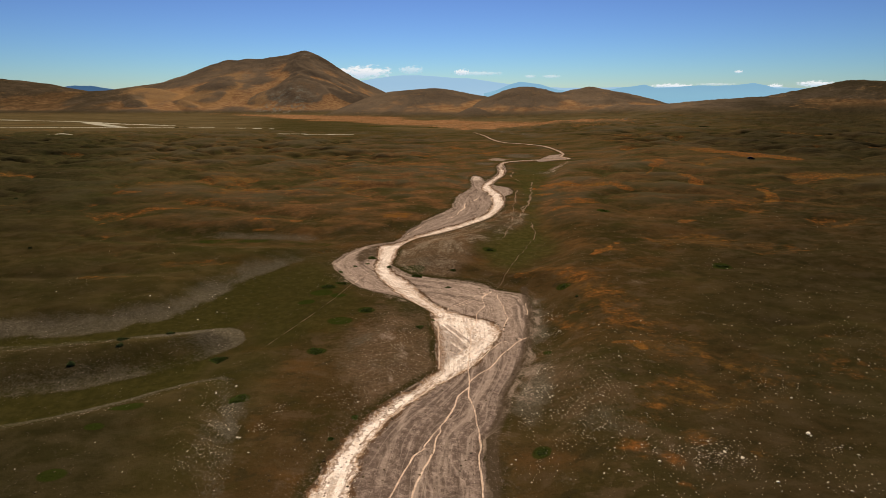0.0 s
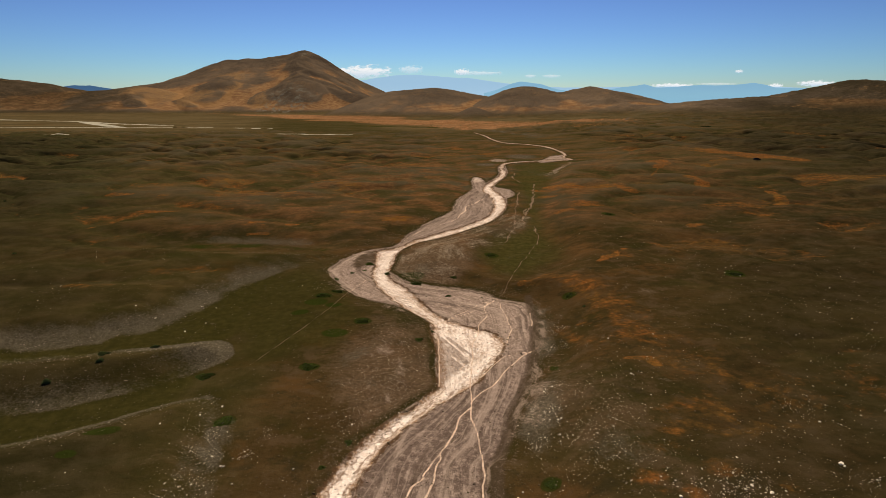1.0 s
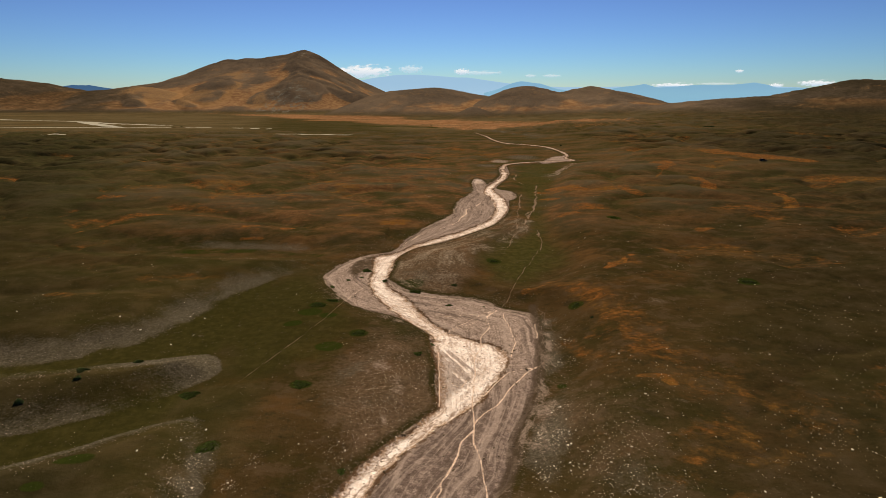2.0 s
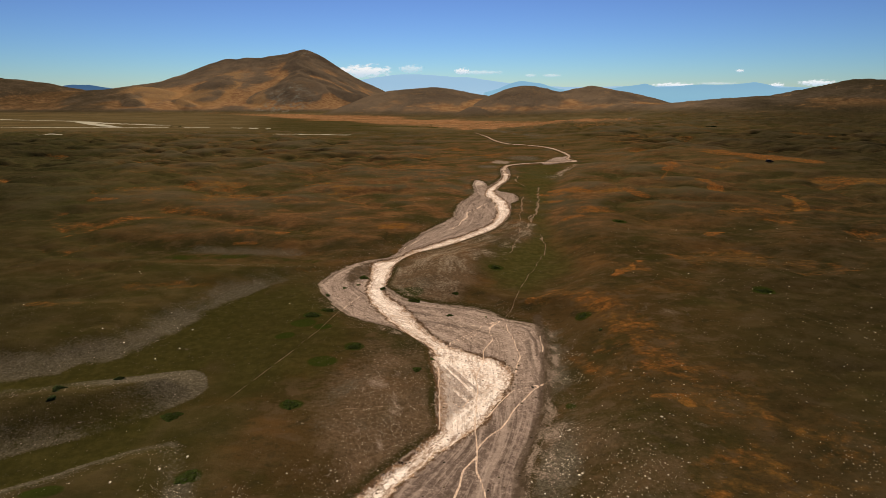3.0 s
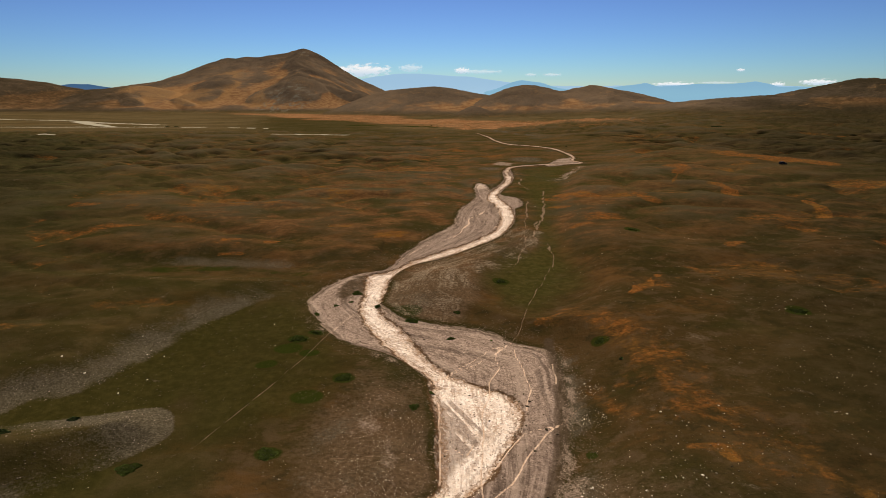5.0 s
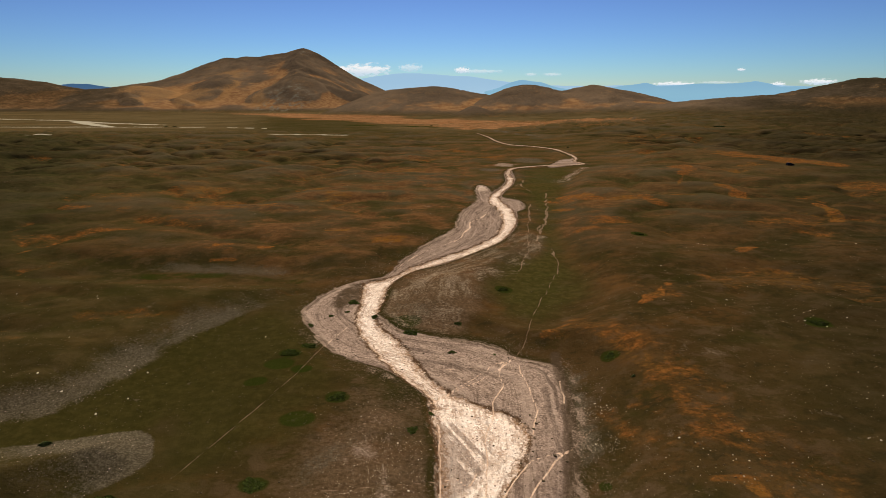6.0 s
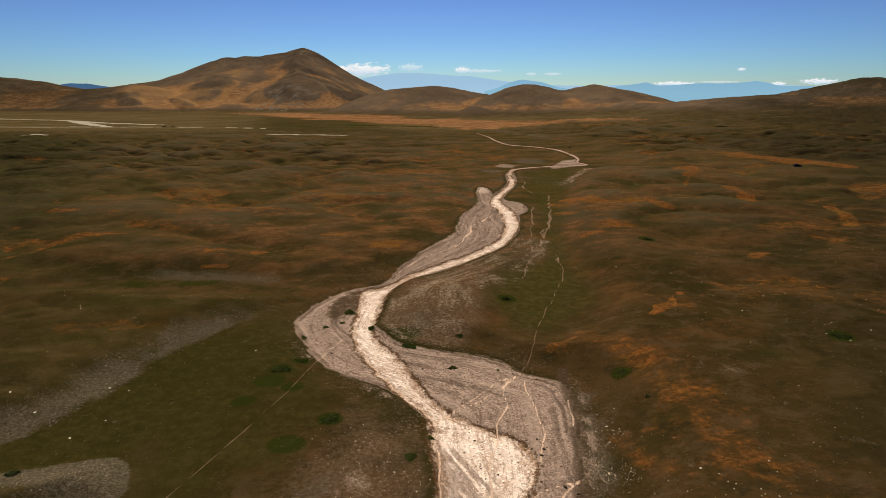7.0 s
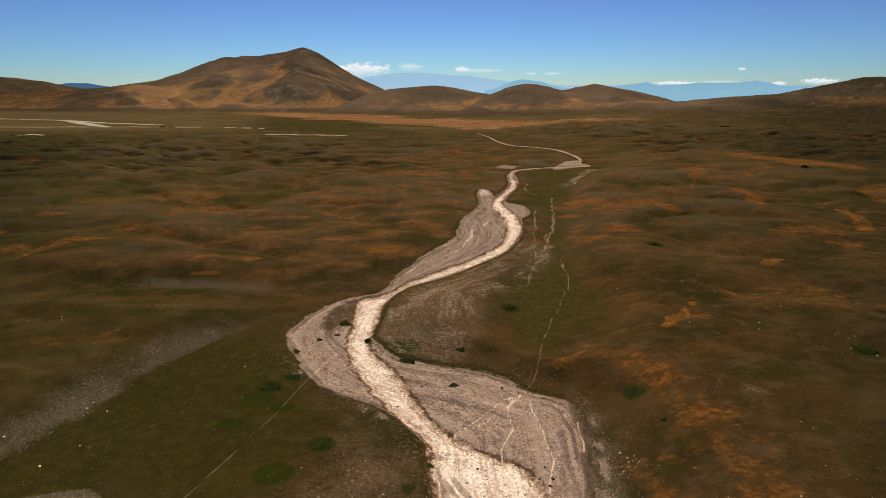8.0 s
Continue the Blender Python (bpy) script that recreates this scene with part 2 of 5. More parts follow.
# Spurs running down from the crests: steepness of their sides, and the ridge line as x, y, z.
MOUNTAIN_SPURS = [(0.45, [(-962, 4100, 280), (-865, 3700, 182), (-805, 3400, 130), (-850, 3250, 92), (-873, 3100, 36), (-883, 2950, -40)]),
         (0.45, [(-805, 3400, 130), (-727, 3350, 92), (-634, 3300, 60), (-544, 3250, 38), (-457, 3200, 24), (-289, 3100, -60)]),
         (0.40, [(-1130, 3980, 212), (-1214, 3900, 157), (-1281, 3650, 80), (-1311, 3400, 0), (-1246, 3150, -64)]),
         (0.40, [(-1700, 3300, 70), (-1602, 3000, 38), (-1468, 2800, -8), (-1402, 2700, -62)]),
         (0.45, [(-1440, 2960, -66), (-1365, 3000, -8), (-1335, 3000, 3), (-1270, 2950, -14), (-1118, 2900, -64)]),
         (0.36, [(-1640, 4150, 165), (-1720, 3800, 95), (-1790, 3500, 20), (-1800, 3300, -60)]),
         (0.42, [(-790, 4100, 150), (-690, 3850, 84), (-600, 3550, 16), (-570, 3300, -60)])]
HILL_SPURS = [(0.30, [(-2000, 3250, 50), (-1960, 3000, 10), (-1900, 2800, -60)]), (0.30, [(-1600, 3250, 58), (-1540, 3000, 10), (-1500, 2800, -60)]),
         (0.34, [(-31, 1980, 48), (-70, 1860, 24), (-120, 1700, -20), (-130, 1600, -44)]), (0.34, [(60, 1980, 30), (85, 1850, 12), (110, 1700, -30)]),
         (0.34, [(-180, 1980, 34), (-215, 1850, 12), (-240, 1700, -36)]),
         (0.34, [(228, 1680, 48), (196, 1560, 22), (170, 1450, -16), (160, 1380, -34)]), (0.34, [(415, 1680, 46), (430, 1560, 20), (420, 1440, -20)]),
         (0.32, [(546, 1680, 26), (590, 1560, 8), (600, 1460, -20)]),
         (0.30, [(950, 1330, 60), (880, 1230, 36), (800, 1110, 0)]), (0.30, [(706, 1330, 24), (640, 1220, 8), (600, 1120, -12)]),
         (0.30, [(1150, 1330, 46), (1080, 1180, 24), (1000, 1060, -2)])]
SPURS = MOUNTAIN_SPURS + HILL_SPURS


def spur(x, y, steep, line):
    """Height of a ridge with even sides, joined by straight pieces."""
    line = np.array(line, float)
    lo, hi = line.min(0) - 500, line.max(0) + 500
    out = np.full(x.shape, -900.0)
    near = np.nonzero((x > lo[0]) & (x < hi[0]) & (y > lo[1]) & (y < hi[1]))[0]
    px, py = x[near], y[near]
    bend = 0.05 * (hi[1] - lo[1] - 1000) * rough_noise(px, py, 190, 77, 3) * np.clip((hi[1] - 560 - py) / 200, 0, 1)
    best = np.full(px.shape, -900.0)
    for (ax, ay, az), (bx, by, bz) in zip(line[:-1], line[1:]):
        dx, dy = bx - ax, by - ay
        t = np.clip(((px + bend - ax) * dx + (py - ay) * dy) / (dx * dx + dy * dy), 0, 1)
        d = np.hypot(px + bend - ax - t * dx, py - ay - t * dy)
        best = np.maximum(best, az + (bz - az) * t - steep * (np.sqrt(d * d + 400.0) - 20.0))
    out[near] = best
    return out


def even_steps(line, n):
    """A line drawn again with n even steps."""
    way = np.concatenate([[0], np.cumsum(np.hypot(*np.diff(line, axis=0).T))])
    at = np.linspace(0, way[-1], n)
    return np.stack([np.interp(at, way, line[:, 0]), np.interp(at, way, line[:, 1])], -1)


def flow_place(x, y):
    """Where a place lies along the stream and how far across its bed, both in metres."""
    dl = line_distance(x, y, rounded(BED_LEFT, False, 3), reach=60.0)
    dr = line_distance(x, y, rounded(BED_RIGHT, False, 3), reach=60.0)
    across = 20.0 * dl / (dl + dr + 0.01)
    mid = 0.5 * (even_steps(rounded(CHANNEL_LEFT, False, 3), 150) + even_steps(rounded(CHANNEL_RIGHT, False, 3), 150))
    way = np.concatenate([[0], np.cumsum(np.hypot(*np.diff(mid, axis=0).T))])
    along = y.copy()
    near = np.nonzero((np.abs(x) < 75) & (y > -60) & (y < 350))[0]
    px, py = x[near], y[near]
    best, found = np.full(px.shape, 1e9), py.copy()
    for (ax, ay), (bx, by), w in zip(mid[:-1], mid[1:], way):
        dx, dy = bx - ax, by - ay
        t = np.clip(((px - ax) * dx + (py - ay) * dy) / (dx * dx + dy * dy), 0, 1)
        d = (px - ax - t * dx) ** 2 + (py - ay - t * dy) ** 2
        closer = d < best
        best[closer], found[closer] = d[closer], (w + t * math.hypot(dx, dy))[closer]
    along[near] = found
    return across, along


def bed_level(y):
    return np.interp(y, [0, 130, 180, 240, 300, 400, 480, 560, 700, 900], [-2.3, -2.0, -1.2, 0.9, 1.2, 1.9, 2.2, 1.4, -1.0, -8.0])


def land(x, y):
    """Height of the land and its cover, for arrays of places."""
    bed_line = rounded(BED_LEFT + BED_RIGHT[::-1], steps=4)
    channel_line = rounded(CHANNEL_LEFT + CHANNEL_RIGHT[::-1], steps=4)
    bed = line_distance(x, y, bed_line, True)
    channel = line_distance(x, y, channel_line, True)
    stream = line_distance(x, y, rounded(FAR_STREAM, False), reach=80.0) - np.interp(y, [330, 365, 400, 460, 520, 600], [1.4, 1.4, 1.0, 1.5, 1.2, 0.9])
    lobe = line_distance(x, y, rounded(FAR_LOBE), True)
    channel = np.where(y > 300, np.minimum(channel, stream), channel)
    bed = np.minimum(np.minimum(bed, channel), lobe)
    valley = line_distance(x, y, rounded(GREEN_VALLEY), True)
    meadow = line_distance(x, y, rounded(MEADOW), True)
    near_t = line_distance(x, y, rounded(TERRACE_NEAR, steps=3), True)
    tongue = line_distance(x, y, rounded(TERRACE_TONGUE, steps=3), True)
    north = line_distance(x, y, rounded(TERRACE_NORTH, steps=3), True)
    track = np.full(x.shape, 40.0)
    stray = (0.4 + 0.9 * smooth(150, 200, y)) * rough_noise(x, y, 4.5, 55, 3)
    for line in PATHS:
        track = np.minimum(track, line_distance(x + stray, y, rounded(line, False, 4), reach=12.0))

    # the plain, lower in the basin ahead on the left, a little higher on the right
    side = smooth(0.02, 0.32, x / np.maximum(y, 60.0))
    plain = np.interp(y, [-300, 0, 100, 200, 300, 600, 900, 1200, 2000, 2800, 5200], [0.6, 0.6, 0.4, 1.6, 2.4, -2, -12, -18, -40, -64, -66])
    plain_r = np.interp(y, [-300, 0, 60, 130, 200, 330, 650, 900, 1200, 2000, 2800, 5200], [1.2, 1.4, 1.5, 3.0, 3.2, 6.8, 5.5, 3, -6, -36, -64, -66])
    plain = plain + (plain_r - plain) * side
    wob = rough_noise(x, y, 14, 40, 2)
    low = bed_level(y) + 0.25
    left = x < np.interp(y, [-60, 60, 90, 130, 150, 175], [-10, -8, 4, -4, -22, -18])
    back = np.interp(x, [-420, -112, -92, -64, -38, -26], [120, 130, 176, 176.5, 172.5, 172])
    up_left = np.maximum.reduce([smooth(-1.5, 7, -near_t + wob), smooth(-2, 9, -tongue + wob), smooth(-1.5, 11, -north + 3.0 * wob),
                                 smooth(0, 20, y - back) * smooth(0.5, 9, bed), 0.35 * smooth(0.5, 8, bed) * smooth(30, 10, np.abs(x + 12) - 4)])
    up_right = smooth(0.3, 16, np.minimum(bed, valley + 5) + wob)
    lift = np.where(left, up_left, up_right)
    beyond = smooth(174, 214, y)
    lift = lift * (1 - beyond) + smooth(0.5, 14, np.minimum(bed, valley + 5) + wob) * beyond
    shallow = smooth(330, 350, y) * smooth(60, 25, stream)
    lift = lift * (1 - 0.85 * shallow)
    z = low + (plain - low) * lift

    # hummocks, growing away from the stream
    far_clear = np.interp(y, [300, 360], [0.0, 1.0]) * smooth(85, 48, np.abs(x - 60)) * smooth(640, 560, y)
    open_land = smooth(4, 40, np.minimum(bed, valley + 6)) * lift * (1 - far_clear) * (1 - 0.9 * smooth(55, 20, line_distance(x, y, np.array([(-215, 712), (-95, 680)], float), reach=60.0))) * (1 - 0.85 * smooth(45, 12, line_distance(x, y, np.array([(170, 395), (178, 331), (205, 336)], float), reach=50.0))) * (1 - 0.9 * smooth(50, 15, np.hypot(x - 299, y - 668)))
    grow = np.interp(y, [0, 130, 220, 400, 900, 1300], [0.45, 0.6, 1.2, 2.2, 1.95, 1.0]) * np.interp(np.abs(x), [0, 60, 200], [0.75, 1.0, 1.15])
    basin = smooth(700, 900, y) * smooth(0.05, -0.1, x / np.maximum(y, 60))
    grow = grow * (1 - 0.85 * basin)
    warp = 12 * rough_noise(x, y, 60, 15, 2)
    hum = np.sqrt(np.abs(rough_noise(x * 0.8 + warp, y * 0.95 + warp, 30, 3, 3)) + 0.014) + 0.22 * rough_noise(x * 0.7 + 0.5 * warp, y, 13, 6, 2)
    z = z + open_land * grow * (2.9 * (hum - 0.53) + 1.0 * rough_noise(x + 90, y, 130, 9, 2))
    z = z + 0.16 * rough_noise(x, y, 6, 21, 2) * smooth(0, 3, bed)

    # cut banks, the recessed channel and low gravel bars
    cut = 1 - smooth(325, 345, y)
    z = z + cut * (0.16 * smooth(-0.5, 1.2, bed + 0.4 * wob) * smooth(6, 1, bed) - 0.12 * smooth(0.9, -0.7, bed))
    z = z - cut * 0.28 * smooth(0.4, -0.8, channel + 0.4 * wob) + (1 - cut) * 0.5 * smooth(3.0, 0.0, channel)
    bars = rough_noise(channel * 1.4, y * 0.18 + x * 0.05, 3.0, 60, 2)
    z = z + 0.12 * bars * smooth(0.5, -1, bed)
    z = z - 0.10 * smooth(0.7, 0.1, track)

    # hills and the mountain
    hill = np.zeros(x.shape)
    second = np.zeros(x.shape)
    for k, (ahead, slope, power, crest) in enumerate(RANGES):
        drift = rough_noise(x, y, slope * 0.55, 70 + 5 * k, 3)
        away = np.abs(y - ahead + 0.10 * slope * drift * smooth(0, 0.3, np.abs(y - ahead) / slope)) / slope
        keep = np.clip(1 - away, 0, 1)
        fall = 0.35 * keep ** power + 0.65 * keep * keep * (3 - 2 * keep) if k else 0.5 * keep + 0.5 * keep ** 1.7
        rise = np.maximum(crest(x) - plain, 0.0) * fall
        ribs = np.abs(rough_noise(x, y * 0.35, slope * 0.32, 130 + k, 4))
        rise = rise * (1 - 0.30 * ribs * smooth(0.0, 0.5, away))
        second = np.maximum(second, np.minimum(hill, rise))
        hill = np.maximum(hill, rise)
    seam = smooth(26, 3, hill - second) * smooth(6, 24, second)
    for steep, line in SPURS:
        hill = np.maximum(hill, spur(x, y, steep, line) - plain)
    z = z + hill
    height_share = smooth(2, 18, hill)
    z = z + height_share * 2.0 * rough_noise(x, y, 70, 88, 3) * np.interp(hill, [0, 60, 300], [0.4, 1.0, 3.0])
    cover = dict(bed=bed, channel=channel, track=track, valley=valley, meadow=meadow, near=near_t, tongue=tongue, north=north,
                 hill=hill, seam=seam, lift=lift, hum=hum, left=left, basin=basin)
    return z, cover


def height(x, y):
    return land(np.atleast_1d(np.asarray(x, float)), np.atleast_1d(np.asarray(y, float)))[0]


# ---- materials ----
def ground_material():
    g = Graph("dry_grassland")
    bed, channel, track = g.read("bed"), g.read("channel"), g.read("track")
    big, wide = g.noise(70, 4), g.noise(22, 5, 0.6, g.at(0.7, 1, 1), 0.25)
    mid, small = g.noise(6, 6, 0.62, g.at(0.8, 1, 1), 0.2), g.noise(1.6, 5, 0.65)
    fine, speck = g.noise(0.55, 5, 0.7), g.noise(0.24, 3, 0.75)
    # dry turf: umber, olive and straw
    turf = g.mix(g.step(big, 0.38, 0.62), (0.048, 0.028, 0.011), (0.034, 0.026, 0.009))
    turf = g.mix(g.math("MULTIPLY", g.step(wide, 0.46, 0.66), 0.75), turf, (0.064, 0.036, 0.015))
    turf = g.mix(g.math("MULTIPLY", g.step(wide, 0.46, 0.30), 0.7), turf, (0.025, 0.020, 0.007))
    turf = g.mix(g.math("MULTIPLY", g.step(mid, 0.50, 0.70), 0.55), turf, (0.080, 0.046, 0.020))
    turf = g.mix(g.math("MULTIPLY", g.step(small, 0.52, 0.75), 0.4), turf, (0.095, 0.062, 0.032))
    turf = g.mix(g.math("MULTIPLY", g.step(fine, 0.48, 0.25), 0.55), turf, (0.015, 0.012, 0.005))
    mottle = g.noise(11, 6, 0.7, g.at(0.7, 1, 1), 0.3)
    turf = g.mix(g.math("MULTIPLY", g.step(mottle, 0.53, 0.66), 0.6), turf, (0.092, 0.044, 0.016))
    turf = g.mix(g.math("MULTIPLY", g.step(mottle, 0.46, 0.34), 0.5), turf, (0.028, 0.024, 0.007))
    patch = g.noise(4.2, 6, 0.68, g.at(0.8, 1, 1), 0.25)
    turf = g.mix(g.math("MULTIPLY", g.step(patch, 0.52, 0.64), 0.6), turf, (0.076, 0.047, 0.026))
    turf = g.mix(g.math("MULTIPLY", g.step(patch, 0.46, 0.36), 0.6), turf, (0.024, 0.019, 0.009))
    turf = g.mix(g.math("MULTIPLY", g.step(g.read("olive"), 0.0, 1.2), 0.68), turf, g.mix(g.step(mid, 0.4, 0.65), (0.030, 0.026, 0.008), (0.052, 0.040, 0.015)))
    bare = g.math("ADD", g.read("bare"), g.math("ADD", g.math("MULTIPLY", g.math("SUBTRACT", mid, 0.5), 0.8), g.math("MULTIPLY", g.math("SUBTRACT", g.noise(0.9, 4, 0.7), 0.5), 0.8)))
    turf = g.mix(g.math("MULTIPLY", g.step(bare, 0.25, 0.95), 0.72), turf, g.mix(g.step(fine, 0.35, 0.65), (0.074, 0.043, 0.025), (0.150, 0.096, 0.062)))
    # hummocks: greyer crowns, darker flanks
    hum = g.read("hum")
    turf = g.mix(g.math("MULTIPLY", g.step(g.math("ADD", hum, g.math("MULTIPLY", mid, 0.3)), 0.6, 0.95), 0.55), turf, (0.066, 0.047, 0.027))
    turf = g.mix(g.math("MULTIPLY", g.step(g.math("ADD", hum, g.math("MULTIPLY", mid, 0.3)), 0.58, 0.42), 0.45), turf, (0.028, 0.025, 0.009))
    # slopes of the hills: dry grass and scree, with haze put into their paler colour
    hill = g.read("hill")
    slope_tone = g.mix(g.step(g.noise(260, 6, 0.62, g.at(1, 0.4, 1.8), 0.7), 0.40, 0.62), (0.104, 0.075, 0.056), (0.155, 0.107, 0.075))
    slope_tone = g.mix(g.math("MULTIPLY", g.step(g.noise(45, 6, 0.6, g.at(1, 0.5, 2.0)), 0.48, 0.7), 0.4), slope_tone, (0.070, 0.052, 0.039))
    # paler turf out on the hummocky plain
    far_turf = g.mix(g.step(wide, 0.36, 0.64), (0.046, 0.037, 0.013), (0.090, 0.058, 0.026))
    far_turf = g.mix(g.math("MULTIPLY", g.step(g.math("ADD", hum, g.math("MULTIPLY", mid, 0.3)), 0.62, 0.95), 0.6), far_turf, (0.082, 0.066, 0.043))
    far_turf = g.mix(g.math("MULTIPLY", g.step(mottle, 0.53, 0.68), 0.65), far_turf, (0.125, 0.062, 0.022))
    far_turf = g.mix(g.math("MULTIPLY", g.step(mottle, 0.46, 0.34), 0.5), far_turf, (0.040, 0.036, 0.012))
    tuss = g.noise(2.6, 6, 0.78, g.at(0.7, 1, 1))
    far_turf = g.mix(g.math("MULTIPLY", g.step(tuss, 0.54, 0.70), 0.5), far_turf, (0.135, 0.092, 0.048))
    far_turf = g.mix(g.math("MULTIPLY", g.step(tuss, 0.46, 0.32), 0.6), far_turf, (0.024, 0.022, 0.008))
    turf = g.mix(g.math("MULTIPLY", g.read("far"), 0.8), turf, far_turf)
    # olive growth far left, with the lens falloff put into its dark tone
    turf = g.mix(g.math("MULTIPLY", g.math("MULTIPLY", g.read("far"), g.step(g.read("olive"), 0.0, 1.5)), 0.6), turf, g.mix(g.step(tuss, 0.4, 0.62), (0.024, 0.026, 0.009), (0.048, 0.042, 0.018)))
    turf = g.mix(hill, turf, slope_tone)
    turf = g.mix(g.math("MULTIPLY", hill, g.math("MULTIPLY", g.step(g.noise(11, 6, 0.7), 0.5, 0.7), 0.35)), turf, (0.18, 0.120, 0.078))
    hollow = g.math("ADD", g.read("hollow"), g.math("MULTIPLY", g.math("SUBTRACT", g.noise(40, 6, 0.65), 0.5), 0.7))
    turf = g.mix(g.math("MULTIPLY", g.math("MULTIPLY", hill, g.step(hollow, 0.15, 0.9)), 0.75), turf, g.mix(g.step(g.noise(25, 5, 0.65), 0.4, 0.6), (0.22, 0.105, 0.046), (0.34, 0.185, 0.088)))
    turf = g.mix(g.math("MULTIPLY", g.math("MULTIPLY", hill, g.step(hollow, -0.1, -0.8)), 0.2), turf, (0.068, 0.048, 0.034))
    # The lens falloff is put into the colour: land dimmer towards both sides.
    side_dim = g.math("ADD", g.read("side_dim"), g.math("ADD", g.math("MULTIPLY", g.math("SUBTRACT", big, 0.5), 0.8), g.math("MULTIPLY", g.math("SUBTRACT", mottle, 0.5), 0.9)))
    turf = g.mix(g.math("MULTIPLY", g.step(side_dim, 0.15, 1.0), 0.78), turf, g.mix(g.step(patch, 0.38, 0.62), (0.016, 0.0135, 0.006), (0.034, 0.026, 0.014)))
    crag = g.math("MULTIPLY", g.read("crag"), g.step(g.noise(28, 5, 0.7, g.at(1, 0.3, 2.2)), 0.50, 0.62))
    turf = g.mix(crag, turf, (0.17, 0.15, 0.125))
    turf = g.mix(g.math("MULTIPLY", g.math("MULTIPLY", g.read("warm"), g.step(g.noise(11, 6, 0.7, g.at(0.75, 1, 1), 0.3), 0.45, 0.60)), 0.72), turf, g.mix(g.step(tuss, 0.4, 0.62), (0.088, 0.040, 0.017), (0.160, 0.078, 0.032)))
    turf = g.mix(g.math("MULTIPLY", g.read("floor"), 0.65), turf, g.mix(g.step(g.noise(60, 5, 0.65, g.at(0.4, 1, 1)), 0.4, 0.6), (0.080, 0.057, 0.026), (0.125, 0.088, 0.046)))
    # green turf on damp flats
    green = g.math("ADD", g.read("green"), g.math("ADD", g.math("MULTIPLY", g.math("SUBTRACT", mid, 0.5), 0.6), g.math("MULTIPLY", g.math("SUBTRACT", wide, 0.5), 0.6)))
    lush = g.mix(g.step(small, 0.35, 0.7), (0.025, 0.022, 0.006), (0.042, 0.034, 0.010))
    lush = g.mix(g.math("MULTIPLY", g.read("fresh"), 0.8), lush, g.mix(g.step(small, 0.35, 0.7), (0.040, 0.037, 0.010), (0.066, 0.055, 0.017)))
    turf = g.mix(g.math("MULTIPLY", g.step(green, 0.2, 0.8), 0.85), turf, lush)
    turf = g.mix(g.math("MULTIPLY", g.step(g.math("ADD", g.read("damp"), g.math("MULTIPLY", g.math("SUBTRACT", small, 0.5), 0.8)), 0.3, 0.8), 0.85), turf,
                 g.mix(fine, (0.013, 0.018, 0.003), (0.026, 0.033, 0.006)))
    # rust-coloured stands of dry grass
    rust = g.math("ADD", g.read("rust"), g.math("ADD", g.math("MULTIPLY", g.math("SUBTRACT", g.noise(5, 7, 0.72, g.at(0.7, 1, 1), 0.3), 0.5), 1.7), g.math("MULTIPLY", g.math("SUBTRACT", small, 0.5), 0.6)))
    rusty = g.mix(g.step(fine, 0.3, 0.7), (0.105, 0.038, 0.011), (0.245, 0.094, 0.025))
    rusty = g.mix(g.math("MULTIPLY", g.step(wide, 0.48, 0.62), 0.7), rusty, (0.150, 0.074, 0.016))
    rusty = g.mix(hill, rusty, (0.29, 0.160, 0.072))
    rusty = g.mix(g.step(g.read("blush"), 0.1, 0.6), rusty, g.mix(g.step(wide, 0.4, 0.6), (0.25, 0.105, 0.044), (0.37, 0.175, 0.088)))
    wisp = g.math("ADD", 0.28, g.math("MULTIPLY", g.step(g.noise(1.7, 6, 0.78, g.at(0.75, 1, 1), 0.3), 0.42, 0.60), 0.82))
    turf = g.mix(g.math("MULTIPLY", g.math("MULTIPLY", g.step(rust, 0.32, 0.88), wisp), 0.95), turf, rusty)
    # stony slopes of the terraces
    stony = g.math("ADD", g.read("stony"), g.math("ADD", g.math("MULTIPLY", g.math("SUBTRACT", g.noise(3.5, 6, 0.7), 0.5), 0.7), g.math("MULTIPLY", g.math("SUBTRACT", g.noise(0.36, 4, 0.8), 0.5), 1.3)))
    pebble = g.cells(0.21)
    tint = g.tree.nodes.new("ShaderNodeSeparateColor")
    g.put(tint.inputs[0], pebble["Color"])
    stone_tone = g.mix(g.step(g.math("SUBTRACT", g.math("ADD", g.math("MULTIPLY", tint.outputs[0], 0.7), g.math("MULTIPLY", fine, 0.6)), g.math("MULTIPLY", pebble["Distance"], 0.5)), 0.1, 0.75), (0.056, 0.045, 0.032), (0.124, 0.099, 0.073))
    stone_tone = g.mix(g.math("MULTIPLY", g.step(speck, 0.62, 0.72), 0.6), stone_tone, (0.30, 0.245, 0.185))
    turf = g.mix(g.math("MULTIPLY", g.step(stony, 0.30, 0.72), 0.78), turf, stone_tone)
    # faint washed bars on the inner bank, drawn out along the flow
    lines = g.noise(1.0, 4, 0.65, g.joined(g.math("MULTIPLY", bed, 0.42), g.math("MULTIPLY", g.read("flow"), 0.05)), 1.0)
    washed = g.math("MULTIPLY", g.step(g.math("ADD", lines, g.math("MULTIPLY", g.math("SUBTRACT", g.noise(0.5, 4, 0.8), 0.5), 1.3)), 0.40, 0.70), g.step(g.math("ADD", g.read("wash"), g.math("MULTIPLY", g.math("SUBTRACT", g.noise(8, 6, 0.7, None, 0.8), 0.5), 3.2)), 0.35, 0.95))
    turf = g.mix(g.math("MULTIPLY", washed, 0.8), turf, g.mix(g.step(fine, 0.35, 0.65), (0.135, 0.095, 0.069), (0.325, 0.245, 0.187)))
